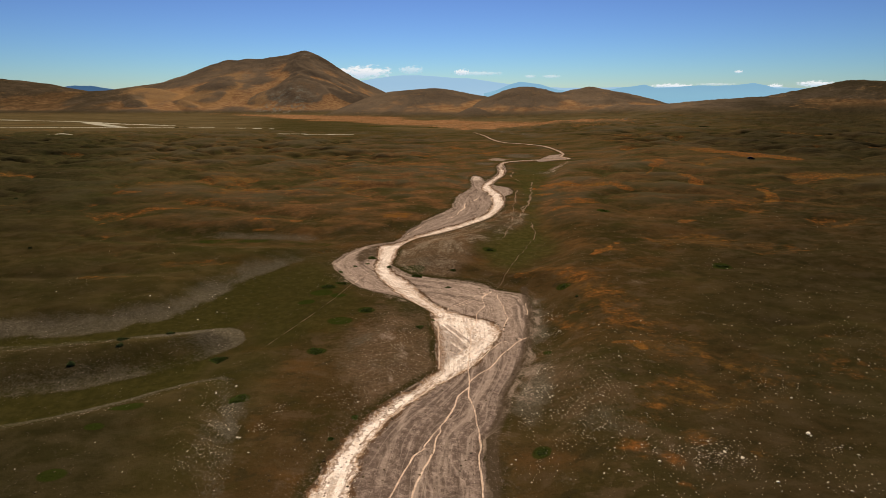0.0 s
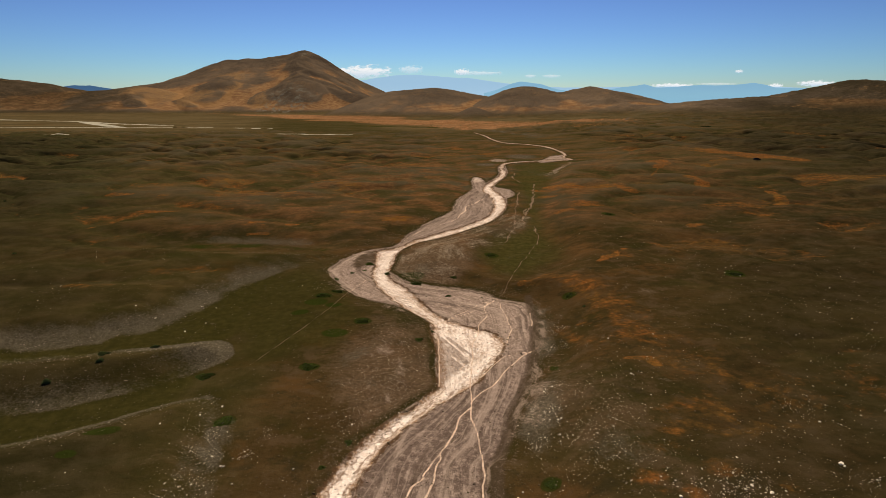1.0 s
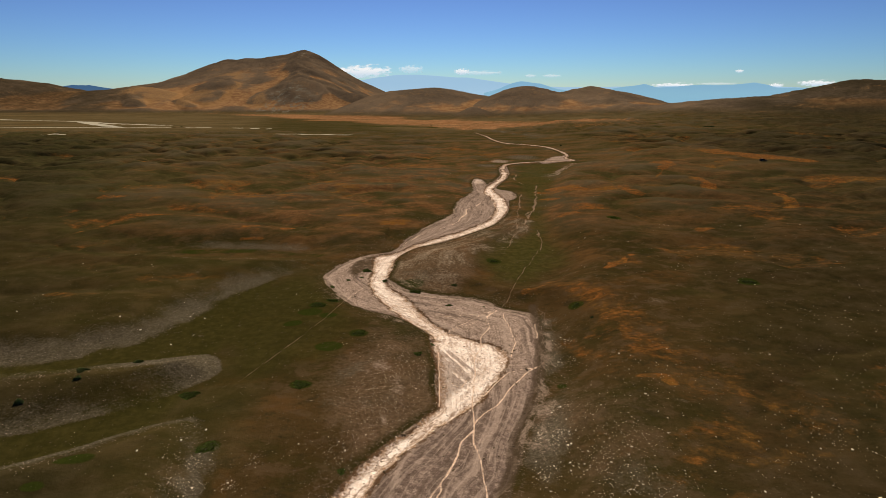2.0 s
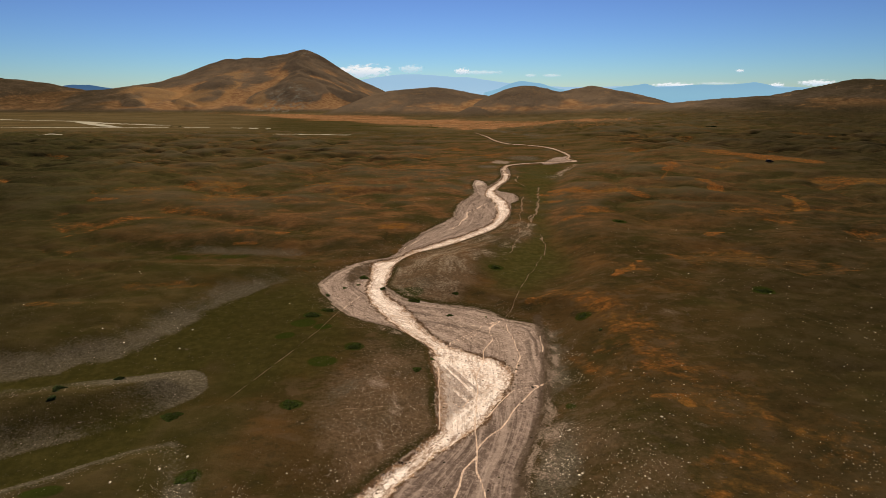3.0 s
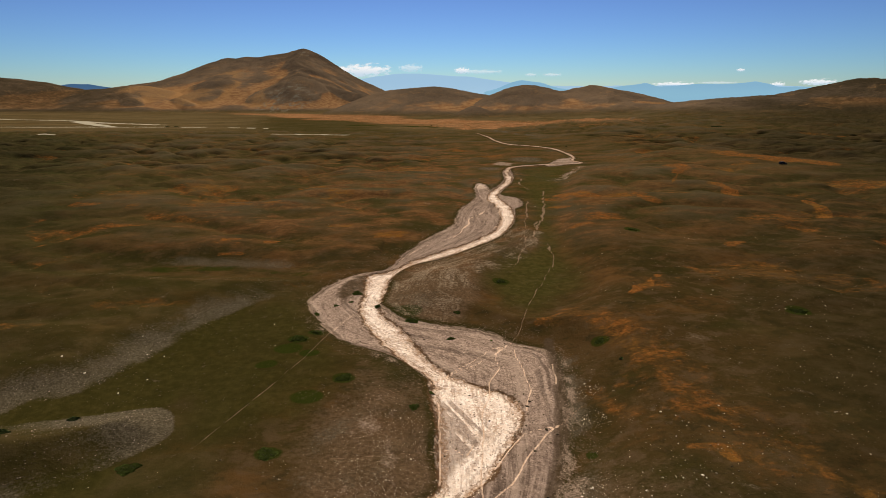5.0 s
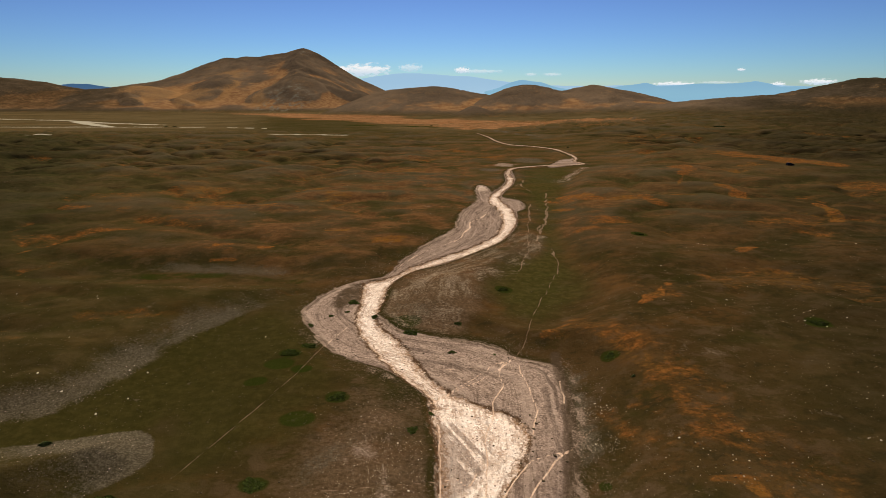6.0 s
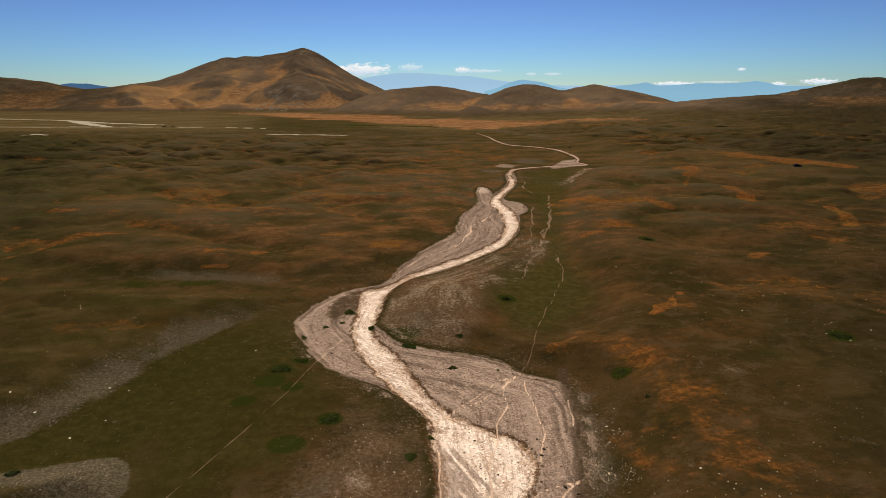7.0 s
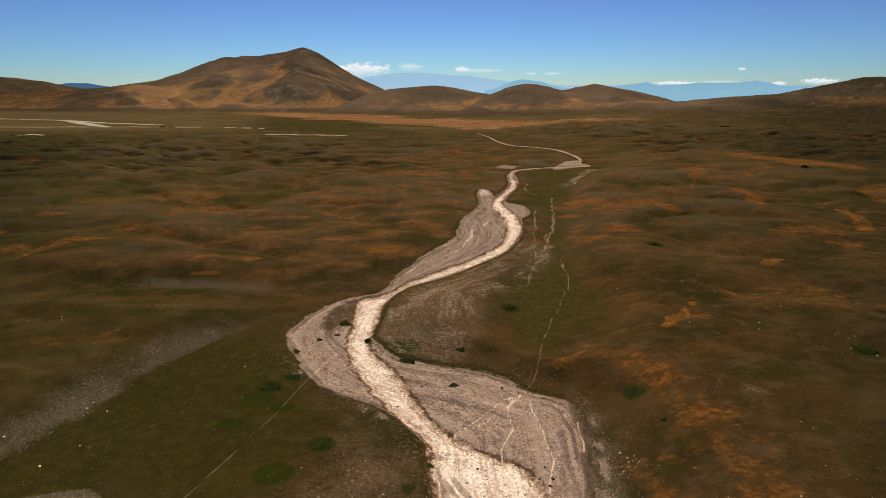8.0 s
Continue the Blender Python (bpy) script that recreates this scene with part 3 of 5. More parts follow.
    # pale mud of the dry lake
    turf = g.mix(g.step(g.math("ADD", g.read("mud"), g.math("MULTIPLY", g.math("SUBTRACT", g.noise(40, 6, 0.65, g.at(0.3, 1, 1)), 0.5), 0.8)), 0.36, 0.6), turf, (0.37, 0.33, 0.27))
    # the grey gravel bed, streaked along the flow
    yellowed = g.tree.nodes.new("ShaderNodeMix")
    yellowed.data_type, yellowed.blend_type = "RGBA", "MULTIPLY"
    yellowed.inputs[0].default_value, yellowed.inputs[7].default_value = 1.0, (0.96, 1.0, 0.90, 1)
    g.put(yellowed.inputs[6], turf)
    turf = yellowed.outputs[2]
    edge = g.math("ADD", bed, g.math("ADD", g.math("MULTIPLY", g.math("SUBTRACT", g.noise(3.6, 4, 0.55), 0.5), 1.5), g.math("MULTIPLY", g.math("SUBTRACT", g.noise(0.5, 4, 0.6), 0.5), 0.7)))
    across, flow_way = g.read("across"), g.read("flow")
    streak_at = g.joined(g.math("MULTIPLY", across, 0.55), g.math("MULTIPLY", flow_way, 0.045), 0.0)
    flow = g.noise(1.0, 2, 0.5, streak_at, 0.9)
    streak = g.math("ADD", g.math("MULTIPLY", flow, 0.26), g.math("MULTIPLY", g.noise(2.0, 4, 0.6), 0.74))
    gravel = g.mix(g.step(streak, 0.36, 0.62), (0.235, 0.168, 0.126), (0.350, 0.258, 0.196))
    gravel = g.mix(g.math("MULTIPLY", g.step(speck, 0.52, 0.68), 0.6), gravel, (0.53, 0.405, 0.31))
    gravel = g.mix(g.math("MULTIPLY", g.step(speck, 0.45, 0.28), 0.5), gravel, (0.090, 0.063, 0.045))
    gravel = g.mix(g.math("MULTIPLY", g.step(g.noise(0.8, 4, 0.7), 0.57, 0.66), 0.6), gravel, (0.085, 0.060, 0.043))
    gravel = g.mix(g.math("MULTIPLY", g.step(g.noise(0.65, 4, 0.75, g.at(1, 1, 0.5)), 0.58, 0.68), 0.6), gravel, (0.52, 0.40, 0.31))
    gravel = g.mix(g.math("MULTIPLY", g.step(g.noise(5.5, 5, 0.65), 0.54, 0.70), 0.35), gravel, (0.125, 0.085, 0.058))
    grain = g.cells(0.23, g.at(1, 1, 0.3))
    grey = g.tree.nodes.new("ShaderNodeSeparateColor")
    g.put(grey.inputs[0], grain["Color"])
    gravel = g.mix(g.math("MULTIPLY", g.step(grey.outputs[0], 0.62, 0.95), 0.5), gravel, (0.57, 0.44, 0.34))
    gravel = g.mix(g.math("MULTIPLY", g.step(grey.outputs[0], 0.36, 0.05), 0.50), gravel, (0.075, 0.052, 0.037))
    thin = g.math("MULTIPLY", g.read("soil"), g.step(g.noise(0.9, 4, 0.6), 0.34, 0.62))
    gravel = g.mix(g.math("MULTIPLY", thin, 0.74, True), gravel, (0.090, 0.060, 0.044))
    gravel = g.mix(g.math("MULTIPLY", g.read("soil"), 0.34, True), gravel, (0.12, 0.086, 0.068))
    lengthwise = g.math("ADD", g.noise(1.0, 3, 0.6, g.joined(g.math("MULTIPLY", across, 0.55), g.math("MULTIPLY", flow_way, 0.022), 12.0), 0.9), g.math("MULTIPLY", g.math("SUBTRACT", small, 0.5), 0.4))
    gravel = g.mix(g.math("MULTIPLY", g.step(lengthwise, 0.54, 0.68), 0.50), gravel, (0.42, 0.32, 0.245))
    gravel = g.mix(g.math("MULTIPLY", g.step(lengthwise, 0.46, 0.32), 0.45), gravel, (0.105, 0.073, 0.051))
    fan = g.joined(g.math("MULTIPLY", g.math("ADD", across, g.math("MULTIPLY", flow_way, 0.22)), 0.40), g.math("MULTIPLY", flow_way, 0.035), 21.0)
    fan = g.math("ADD", g.noise(1.0, 4, 0.6, fan, 0.5), g.math("MULTIPLY", g.math("SUBTRACT", fine, 0.5), 0.16))
    gravel = g.mix(g.math("MULTIPLY", g.step(fan, 0.56, 0.66), 0.5), gravel, (0.46, 0.35, 0.27))
    gravel = g.mix(g.math("MULTIPLY", g.step(fan, 0.44, 0.34), 0.55), gravel, (0.085, 0.060, 0.044))
    rill = g.math("ABSOLUTE", g.math("SUBTRACT", g.noise(1.0, 2, 0.5, g.joined(g.math("MULTIPLY", across, 0.35), g.math("MULTIPLY", flow_way, 0.022), 4.0), 0.6), 0.5))
    gravel = g.mix(g.math("MULTIPLY", g.step(g.math("ADD", rill, g.math("MULTIPLY", g.math("SUBTRACT", fine, 0.5), 0.05)), 0.020, 0.003), 0.3), gravel, (0.44, 0.34, 0.26))
    rut = g.math("ABSOLUTE", g.math("SUBTRACT", g.noise(1.0, 2, 0.5, g.joined(g.math("MULTIPLY", across, 0.28), g.math("MULTIPLY", flow_way, 0.025), 9.0), 0.8), 0.47))
    gravel = g.mix(g.math("MULTIPLY", g.step(g.math("ADD", rut, g.math("MULTIPLY", g.math("SUBTRACT", fine, 0.5), 0.06)), 0.022, 0.003), 0.38), gravel, (0.070, 0.048, 0.032))
    gravel = g.mix(0.06, gravel, (0.06, 0.05, 0.042))
    gravel = g.mix(g.math("MULTIPLY", g.read("pale"), 0.8), gravel, g.mix(g.step(small, 0.4, 0.6), (0.40, 0.30, 0.225), (0.60, 0.48, 0.38)))
    isle = g.step(g.math("ADD", g.read("isle"), g.math("ADD", g.math("MULTIPLY", g.math("SUBTRACT", g.noise(3.4, 5, 0.7), 0.5), 2.2), g.math("MULTIPLY", g.math("SUBTRACT", fine, 0.5), 1.4))), 0.30, 0.95)
    gravel = g.mix(g.math("MULTIPLY", isle, 0.93), gravel, g.mix(g.step(fine, 0.35, 0.65), (0.034, 0.025, 0.011), (0.095, 0.063, 0.036)))
    lip = g.math("MULTIPLY", g.step(g.math("ADD", edge, g.math("MULTIPLY", mid, 2.0)), 3.4, 1.6), g.step(wide, 0.40, 0.55))
    turf = g.mix(g.math("MULTIPLY", lip, 0.75), turf, (0.026, 0.023, 0.007))
    colour = g.mix(g.step(edge, 0.22, -0.22), turf, gravel)
    # a shallow dark ditch just inside the bank and a pale wash line beyond it
    ditch = g.math("MULTIPLY", g.step(g.math("ABSOLUTE", g.math("ADD", edge, 0.55)), 0.5, 0.15), g.step(g.noise(7, 4, 0.6), 0.40, 0.55))
    colour = g.mix(g.math("MULTIPLY", ditch, 0.6), colour, (0.070, 0.048, 0.030))
    strandline = g.math("MULTIPLY", g.step(g.math("ABSOLUTE", g.math("SUBTRACT", edge, 0.25)), 0.35, 0.10), g.step(g.noise(6, 4, 0.6, g.at(1, 1, 1, g.joined(channel, g.read("along"), 0.0))), 0.44, 0.56))
    colour = g.mix(g.math("MULTIPLY", g.math("MULTIPLY", strandline, g.step(channel, 3.0, 7.0)), 0.7), colour, (0.34, 0.25, 0.18))
    gutter = g.math("ADD", g.read("gutter"), g.math("ADD", g.math("MULTIPLY", g.math("SUBTRACT", small, 0.5), 0.8), g.math("MULTIPLY", g.math("SUBTRACT", fine, 0.5), 0.5)))
    colour = g.mix(g.math("MULTIPLY", g.step(gutter, 1.25, 0.45), 0.78), colour, g.mix(fine, (0.040, 0.028, 0.015), (0.085, 0.058, 0.036)))
    # loose shingle thrown out over the turf
    loose = g.math("ADD", g.read("shingle"), g.math("ADD", g.math("MULTIPLY", g.math("SUBTRACT", g.noise(2.6, 5, 0.7, g.at(1.0, 0.45, 1.0), 0.6), 0.5), 1.8), g.math("MULTIPLY", g.math("SUBTRACT", g.noise(0.32, 4, 0.8), 0.5), 1.6)))
    colour = g.mix(g.math("MULTIPLY", g.math("MULTIPLY", g.step(loose, 0.42, 0.80), g.step(edge, 0.0, 0.5)), 0.8), colour, g.mix(g.step(speck, 0.35, 0.65), (0.130, 0.090, 0.062), (0.36, 0.275, 0.205)))
    # stray gravel on the banks
    spill = g.math("MULTIPLY", g.step(g.noise(0.5, 5, 0.8), 0.53, 0.68), g.step(g.math("ADD", bed, g.math("MULTIPLY", g.noise(5, 5, 0.7), 22.0)), 17.0, 8.0))
    colour = g.mix(g.math("MULTIPLY", spill, g.math("MULTIPLY", g.step(edge, -0.2, 0.6), 0.7)), colour, (0.27, 0.20, 0.15))
    # the washed white channel, with a broken brown line of turf along its rim
    rim = g.math("ADD", channel, g.math("ADD", g.math("ADD", g.math("MULTIPLY", g.math("SUBTRACT", g.noise(2.4, 3, 0.55), 0.5), 2.2), g.math("MULTIPLY", g.math("SUBTRACT", g.noise(8, 3, 0.6), 0.5), g.math("MULTIPLY", g.read("far"), 3.5))), g.math("MULTIPLY", g.math("SUBTRACT", g.noise(0.6, 3, 0.55), 0.5), 0.6)))
    rim = g.math("ADD", rim, g.math("MULTIPLY", g.math("SUBTRACT", g.read("far"), g.read("upper")), 0.8, True))
    apart = g.tree.nodes.new("ShaderNodeSeparateXYZ")
    g.put(apart.inputs[0], g.place)
    east, north = apart.outputs["X"], apart.outputs["Y"]
    inner = g.math("MULTIPLY", g.step(g.math("ADD", g.noise(1.0, 3, 0.55, g.joined(g.math("ADD", g.math("MULTIPLY", east, 1.0), g.math("MULTIPLY", north, 0.5)), g.math("SUBTRACT", g.math("MULTIPLY", north, 0.09), g.math("MULTIPLY", east, 0.045))), 0.5), g.math("MULTIPLY", g.math("SUBTRACT", fine, 0.5), 0.3)), g.math("ADD", 0.56, g.math("MULTIPLY", g.read("lee"), 0.22)), g.math("ADD", 0.45, g.math("MULTIPLY", g.read("lee"), 0.22))), g.read("braid"))
    white = g.mix(g.step(g.noise(1.0, 6, 0.75), 0.34, 0.60), (0.78, 0.64, 0.51), (0.97, 0.87, 0.76))
    white = g.mix(g.math("MULTIPLY", g.step(speck, 0.40, 0.26), 0.6), white, (0.30, 0.195, 0.12))
    white = g.mix(g.math("MULTIPLY", g.step(g.noise(0.75, 4, 0.8), 0.58, 0.66), 0.7), white, (0.34, 0.22, 0.135))
    shore = g.math("MULTIPLY", g.step(rim, -1.0, -0.15), g.step(g.noise(0.9, 5, 0.7), 0.40, 0.58))
    white = g.mix(g.math("MULTIPLY", shore, 0.8), white, g.mix(g.step(speck, 0.4, 0.6), (0.24, 0.135, 0.070), (0.52, 0.33, 0.18)))
    strand = g.math("ABSOLUTE", g.math("SUBTRACT", g.noise(1.0, 4, 0.6, g.joined(g.math("MULTIPLY", across, 0.42), g.math("MULTIPLY", flow_way, 0.035), 2.0), 1.0), 0.48))
    strand = g.step(g.math("ADD", strand, g.math("MULTIPLY", g.math("SUBTRACT", g.noise(0.8, 4, 0.7), 0.5), 0.34)), 0.045, 0.005)
    white = g.mix(g.math("MULTIPLY", strand, 0.5), white, (0.24, 0.150, 0.090))
    silt = g.math("ADD", g.noise(1.0, 4, 0.65, g.joined(g.math("MULTIPLY", channel, 0.75), g.math("MULTIPLY", flow_way, 0.06), 7.0), 0.8), g.math("MULTIPLY", g.math("SUBTRACT", small, 0.5), 0.35))
    white = g.mix(g.math("MULTIPLY", g.step(silt, 0.53, 0.64), g.math("ADD", 0.4, g.math("MULTIPLY", g.read("far"), 0.35))), white, g.mix(g.step(speck, 0.4, 0.62), (0.33, 0.225, 0.150), (0.56, 0.42, 0.31)))
    cobble = g.cells(0.30, g.at(1, 1, 0.3))
    shade = g.tree.nodes.new("ShaderNodeSeparateColor")
    g.put(shade.inputs[0], cobble["Color"])
    rubble = g.math("MULTIPLY", g.read("rubble"), g.step(g.math("ADD", cobble["Distance"], g.math("MULTIPLY", g.math("SUBTRACT", shade.outputs[1], 0.5), 0.5)), 0.30, 0.62))
    rubble = g.math("MULTIPLY", rubble, g.step(g.noise(2.0, 5, 0.7), 0.36, 0.60))
    white = g.mix(g.math("MULTIPLY", rubble, 0.62), white, g.mix(shade.outputs[0], (0.25, 0.145, 0.08), (0.54, 0.34, 0.20)))
    dots = g.cells(0.55, g.at(1, 1, 0.3))
    pick = g.tree.nodes.new("ShaderNodeSeparateColor")
    g.put(pick.inputs[0], dots["Color"])
    white = g.mix(g.math("MULTIPLY", g.math("MULTIPLY", g.step(pick.outputs[0], 0.70, 0.74), g.step(dots["Distance"], 0.34, 0.22)), 0.8), white, (0.13, 0.075, 0.045))
    white = g.mix(g.math("MULTIPLY", inner, 0.8), white, gravel)
    gold = g.math("MULTIPLY", g.step(g.math("ADD", rim, g.math("MULTIPLY", g.math("SUBTRACT", small, 0.5), 1.6)), -1.2, -0.1), g.step(g.noise(0.42, 4, 0.75), 0.40, 0.56))
    white = g.mix(g.math("MULTIPLY", gold, 0.85), white, g.mix(g.step(speck, 0.4, 0.6), (0.165, 0.090, 0.044), (0.36, 0.215, 0.115)))
    brow = g.math("MULTIPLY", g.step(g.math("ABSOLUTE", g.math("SUBTRACT", rim, 0.12)), 0.52, 0.14), g.step(g.noise(1.3, 4, 0.7), 0.38, 0.52))
    white = g.mix(g.math("MULTIPLY", g.read("upper"), 0.65), white, g.mix(g.step(g.noise(4, 5, 0.7), 0.4, 0.6), (0.26, 0.175, 0.112), (0.47, 0.345, 0.245)))
    thread = g.math("ABSOLUTE", g.math("ADD", g.math("ADD", rim, g.math("MULTIPLY", g.math("SUBTRACT", g.noise(1.1, 4, 0.7), 0.5), 1.6)), 1.0))
    white = g.mix(g.math("MULTIPLY", g.math("MULTIPLY", g.step(thread, 0.26, 0.06), g.step(g.noise(3.0, 4, 0.6), 0.40, 0.52)), 0.75), white, (0.20, 0.118, 0.066))
    colour = g.mix(g.step(rim, 0.06, -0.10), colour, white)
    colour = g.mix(g.math("MULTIPLY", brow, 0.9), colour, (0.085, 0.047, 0.022))
    # trodden paths
    tread = g.math("ADD", g.math("ADD", track, g.math("MULTIPLY", g.math("SUBTRACT", g.noise(3.0, 4, 0.7), 0.5), g.math("MULTIPLY", g.read("far"), 0.9))), g.math("ADD", g.math("MULTIPLY", g.math("SUBTRACT", g.noise(1.4, 3, 0.6), 0.5), 0.14), g.math("MULTIPLY", g.math("SUBTRACT", speck, 0.5), 0.08)))
    in_bed = g.step(edge, 0.5, -0.5)
    dust = g.mix(g.step(fine, 0.35, 0.65), (0.50, 0.34, 0.235), (0.74, 0.57, 0.42))
    dust = g.mix(in_bed, g.mix(g.step(fine, 0.35, 0.65), (0.26, 0.165, 0.105), (0.44, 0.31, 0.215)), dust)
    worn = g.step(tread, g.math("ADD", g.math("ADD", 0.13, g.math("MULTIPLY", g.read("far"), 0.40)), g.math("MULTIPLY", in_bed, 0.035)), g.math("ADD", g.math("ADD", 0.07, g.math("MULTIPLY", g.read("far"), 0.05)), g.math("MULTIPLY", in_bed, 0.01)))
    colour = g.mix(g.math("MULTIPLY", worn, g.math("ADD", g.math("ADD", 0.34, g.math("MULTIPLY", g.read("fresh"), 0.10)), g.math("MULTIPLY", in_bed, 0.62), True)), colour, dust)
    relief = g.math("ADD", g.math("MULTIPLY", small, 0.14), g.math("ADD", g.math("MULTIPLY", fine, 0.10), g.math("MULTIPLY", speck, 0.06)))
    cobbled = g.math("ADD", g.math("MULTIPLY", g.noise(0.55, 4, 0.7), 0.13), g.math("ADD", g.math("MULTIPLY", fan, 0.4), g.math("MULTIPLY", g.noise(1.8, 4, 0.65), 0.14)))
    swell = g.math("ADD", g.math("MULTIPLY", mid, 0.8), g.math("MULTIPLY", wide, 2.2))
    relief = g.math("MULTIPLY", relief, g.math("SUBTRACT", 1.0, g.math("MULTIPLY", in_bed, 0.5)))
    relief = g.math("ADD", relief, g.math("MULTIPLY", cobbled, in_bed))
    relief = g.math("ADD", relief, g.math("MULTIPLY", swell, g.math("ADD", 0.12, g.math("MULTIPLY", g.read("far"), 0.75))))
    gullies = g.math("ADD", g.math("MULTIPLY", g.noise(45, 6, 0.6, g.at(1, 0.5, 2.0)), 6.0), g.math("MULTIPLY", g.noise(14, 5, 0.65), 2.4))
    relief = g.math("ADD", relief, g.math("MULTIPLY", gullies, hill))
    return g.finish(colour, 1.0, relief, 1.0, 0.8, 0.0)


def plain_material(name, dark, light, size, rough=0.9, depth=0.03, specular=0.2):
    g = Graph(name)
    info = g.tree.nodes.new("ShaderNodeNewGeometry").outputs["Random Per Island"]
    tone = g.math("ADD", g.math("MULTIPLY", info, 0.5), g.math("MULTIPLY", g.noise(size, 4), 0.6))
    return g.finish(g.mix(g.step(tone, 0.2, 0.85), dark, light), rough, g.noise(size * 0.4, 3), depth, 0.5, specular)


GROUND = ground_material()
LIMESTONE = plain_material("limestone", (0.50, 0.41, 0.28), (0.86, 0.76, 0.58), 0.4)
GREY_STONE = plain_material("grey_gravel_stone", (0.14, 0.10, 0.075), (0.42, 0.33, 0.26), 0.4)
NEEDLES = plain_material("juniper_needles", (0.055, 0.075, 0.022), (0.130, 0.160, 0.055), 0.3, 1.0, 0.03, 0.0)
CUSHION = plain_material("cushion_leaves", (0.034, 0.048, 0.010), (0.066, 0.084, 0.018), 0.4, 1.0, 0.03, 0.0)
BARK = plain_material("grey_bark", (0.05, 0.035, 0.025), (0.12, 0.09, 0.07), 0.1)
DRY_TUFT = plain_material("dry_tuft", (0.055, 0.040, 0.018), (0.110, 0.078, 0.035), 0.3)


# ---- the ground: one sheet to the foot of the sky ----
def ground_rows():
    rows = list(np.arange(-260, 36, 6.0))
    y = 36.0
    while y < 4900:
        rows.append(y)
        y += 1.7 if 335 < y < 590 else min(max(0.42, 0.5 * (y / 100) ** 1.55), 13.0)
    return np.array(rows + [4900.0])


def build_ground():
    ys = ground_rows()
    u = np.linspace(-1, 1, 1081)
    u = 0.55 * u + 0.45 * u ** 3
    half = 130 + 1.0 * np.maximum(ys, 0)
    x = (u[None, :] * half[:, None])
    y = np.repeat(ys[:, None], len(u), 1)
    shape = x.shape
    x, y = x.ravel(), y.ravel()
    z, c = land(x, y)
    me = bpy.data.meshes.new("ground")
    n, m = shape
    me.vertices.add(n * m)
    me.vertices.foreach_set("co", np.stack([x, y, z], -1).astype(np.float32).ravel())
    idx = np.arange(n * m).reshape(n, m)
    quads = np.stack([idx[:-1, :-1], idx[:-1, 1:], idx[1:, 1:], idx[1:, :-1]], -1).reshape(-1, 4)
    me.loops.add(quads.size)
    me.loops.foreach_set("vertex_index", quads.ravel().astype(np.int32))
    me.polygons.add(len(quads))
    me.polygons.foreach_set("loop_start", np.arange(0, quads.size, 4, dtype=np.int32))
    me.polygons.foreach_set("use_smooth", np.ones(len(quads), bool))
    me.update(calc_edges=True)

    wob = rough_noise(x, y, 12, 300, 3)
    terrace_edge = np.maximum.reduce([
        smooth(1.5, 0.0, c["tongue"]) * smooth(-16, -2, c["tongue"]) * (0.50 + 0.55 * smooth(-62, -44, x)),
        smooth(2.5, -2.0, c["north"] + 3.5 * wob) * smooth(-15, -1, c["north"]) * smooth(168, 150, y) * 0.9,
        smooth(1.0, 0.0, c["near"]) * smooth(-7, -1, c["near"]) * 0.5,
        smooth(0.8, 0.0, c["near"]) * smooth(-2.2, -0.6, c["near"]) * smooth(-32, -37, x) * 0.75])
    grain = rough_noise(x, y, 7, 310, 3)
    stony_right = smooth(9, 1.0, np.hypot((x - 15.5 - (y - 82) * 0.28 + 1.5 * grain) / 0.55, (y - 83) / 2.2)) * (0.62 + 0.5 * grain)
    pale_right = smooth(1.3, 0.2, np.hypot((x - 24 + 5 * grain) / 13, (y - 72 + 6 * grain) / 20)) * (0.30 + 0.3 * grain)
    inner_bank = line_distance(x, y, np.array([(-8, 147), (-3, 160), (2, 172), (12, 187), (22, 204)], float), reach=30.0)
    side_bars = smooth(13, 3, inner_bank) * smooth(0.5, 2, c["bed"]) * (0.10 + 0.5 * rough_noise(x, y, 8, 330, 3))
    wash = smooth(17, 5, inner_bank) * smooth(0.3, 1.5, c["bed"]) * smooth(8, 3, c["valley"] * -1) * (0.75 + 0.5 * rough_noise(x, y, 11, 335, 3))
    pale_left = smooth(1.3, 0.2, np.hypot((x + 13) / 10, (y - 100) / 22)) * smooth(1, 3, c["bed"]) * (0.20 + 0.6 * rough_noise(x, y, 5, 340, 4))
    far_bank = smooth(8, 2, np.hypot(x - 52, (y - 392) / 1.4) / 2.2) + smooth(8, 2, np.hypot(x - 26, (y - 352)) / 1.4) + smooth(10, 2, np.hypot(x - 86 - (y - 350) * 0.3, (y - 350) / 3.0))
    for road in ([(51, 858), (70, 672), (91, 582)], [(252, 832), (304, 950)], [(270, 739), (298, 719)]):
        far_bank = far_bank + smooth(6, 1, line_distance(x, y, np.array(road, float), reach=12.0))
    bluff = smooth(11, 3, np.hypot(x - 36, (y - 371) * 0.8)) + 0.8 * smooth(8, 2, line_distance(x, y, np.array([(56, 312), (68, 329), (81, 356)], float), reach=12.0))
    gully = smooth(6, 1, np.abs(y - 179.5 + 0.09 * (x + 60))) * smooth(-86, -70, x) * smooth(-32, -45, x) * 0.55
    fringe = smooth(8, 0.5, c["bed"]) * smooth(13, 17, x) * smooth(96, 104, y) * smooth(130, 122, y) * (0.8 + 0.6 * rough_noise(x * 0.5 + y * 0.3, y * 1.5 - x, 3, 350, 3))
    scree = smooth(1.3, 0.3, np.hypot((x + 31.3) / 3.2, (y - 70) / 13)) * (0.55 + 0.7 * rough_noise(x + 0.5 * y, 0.4 * y, 2.2, 598, 3))
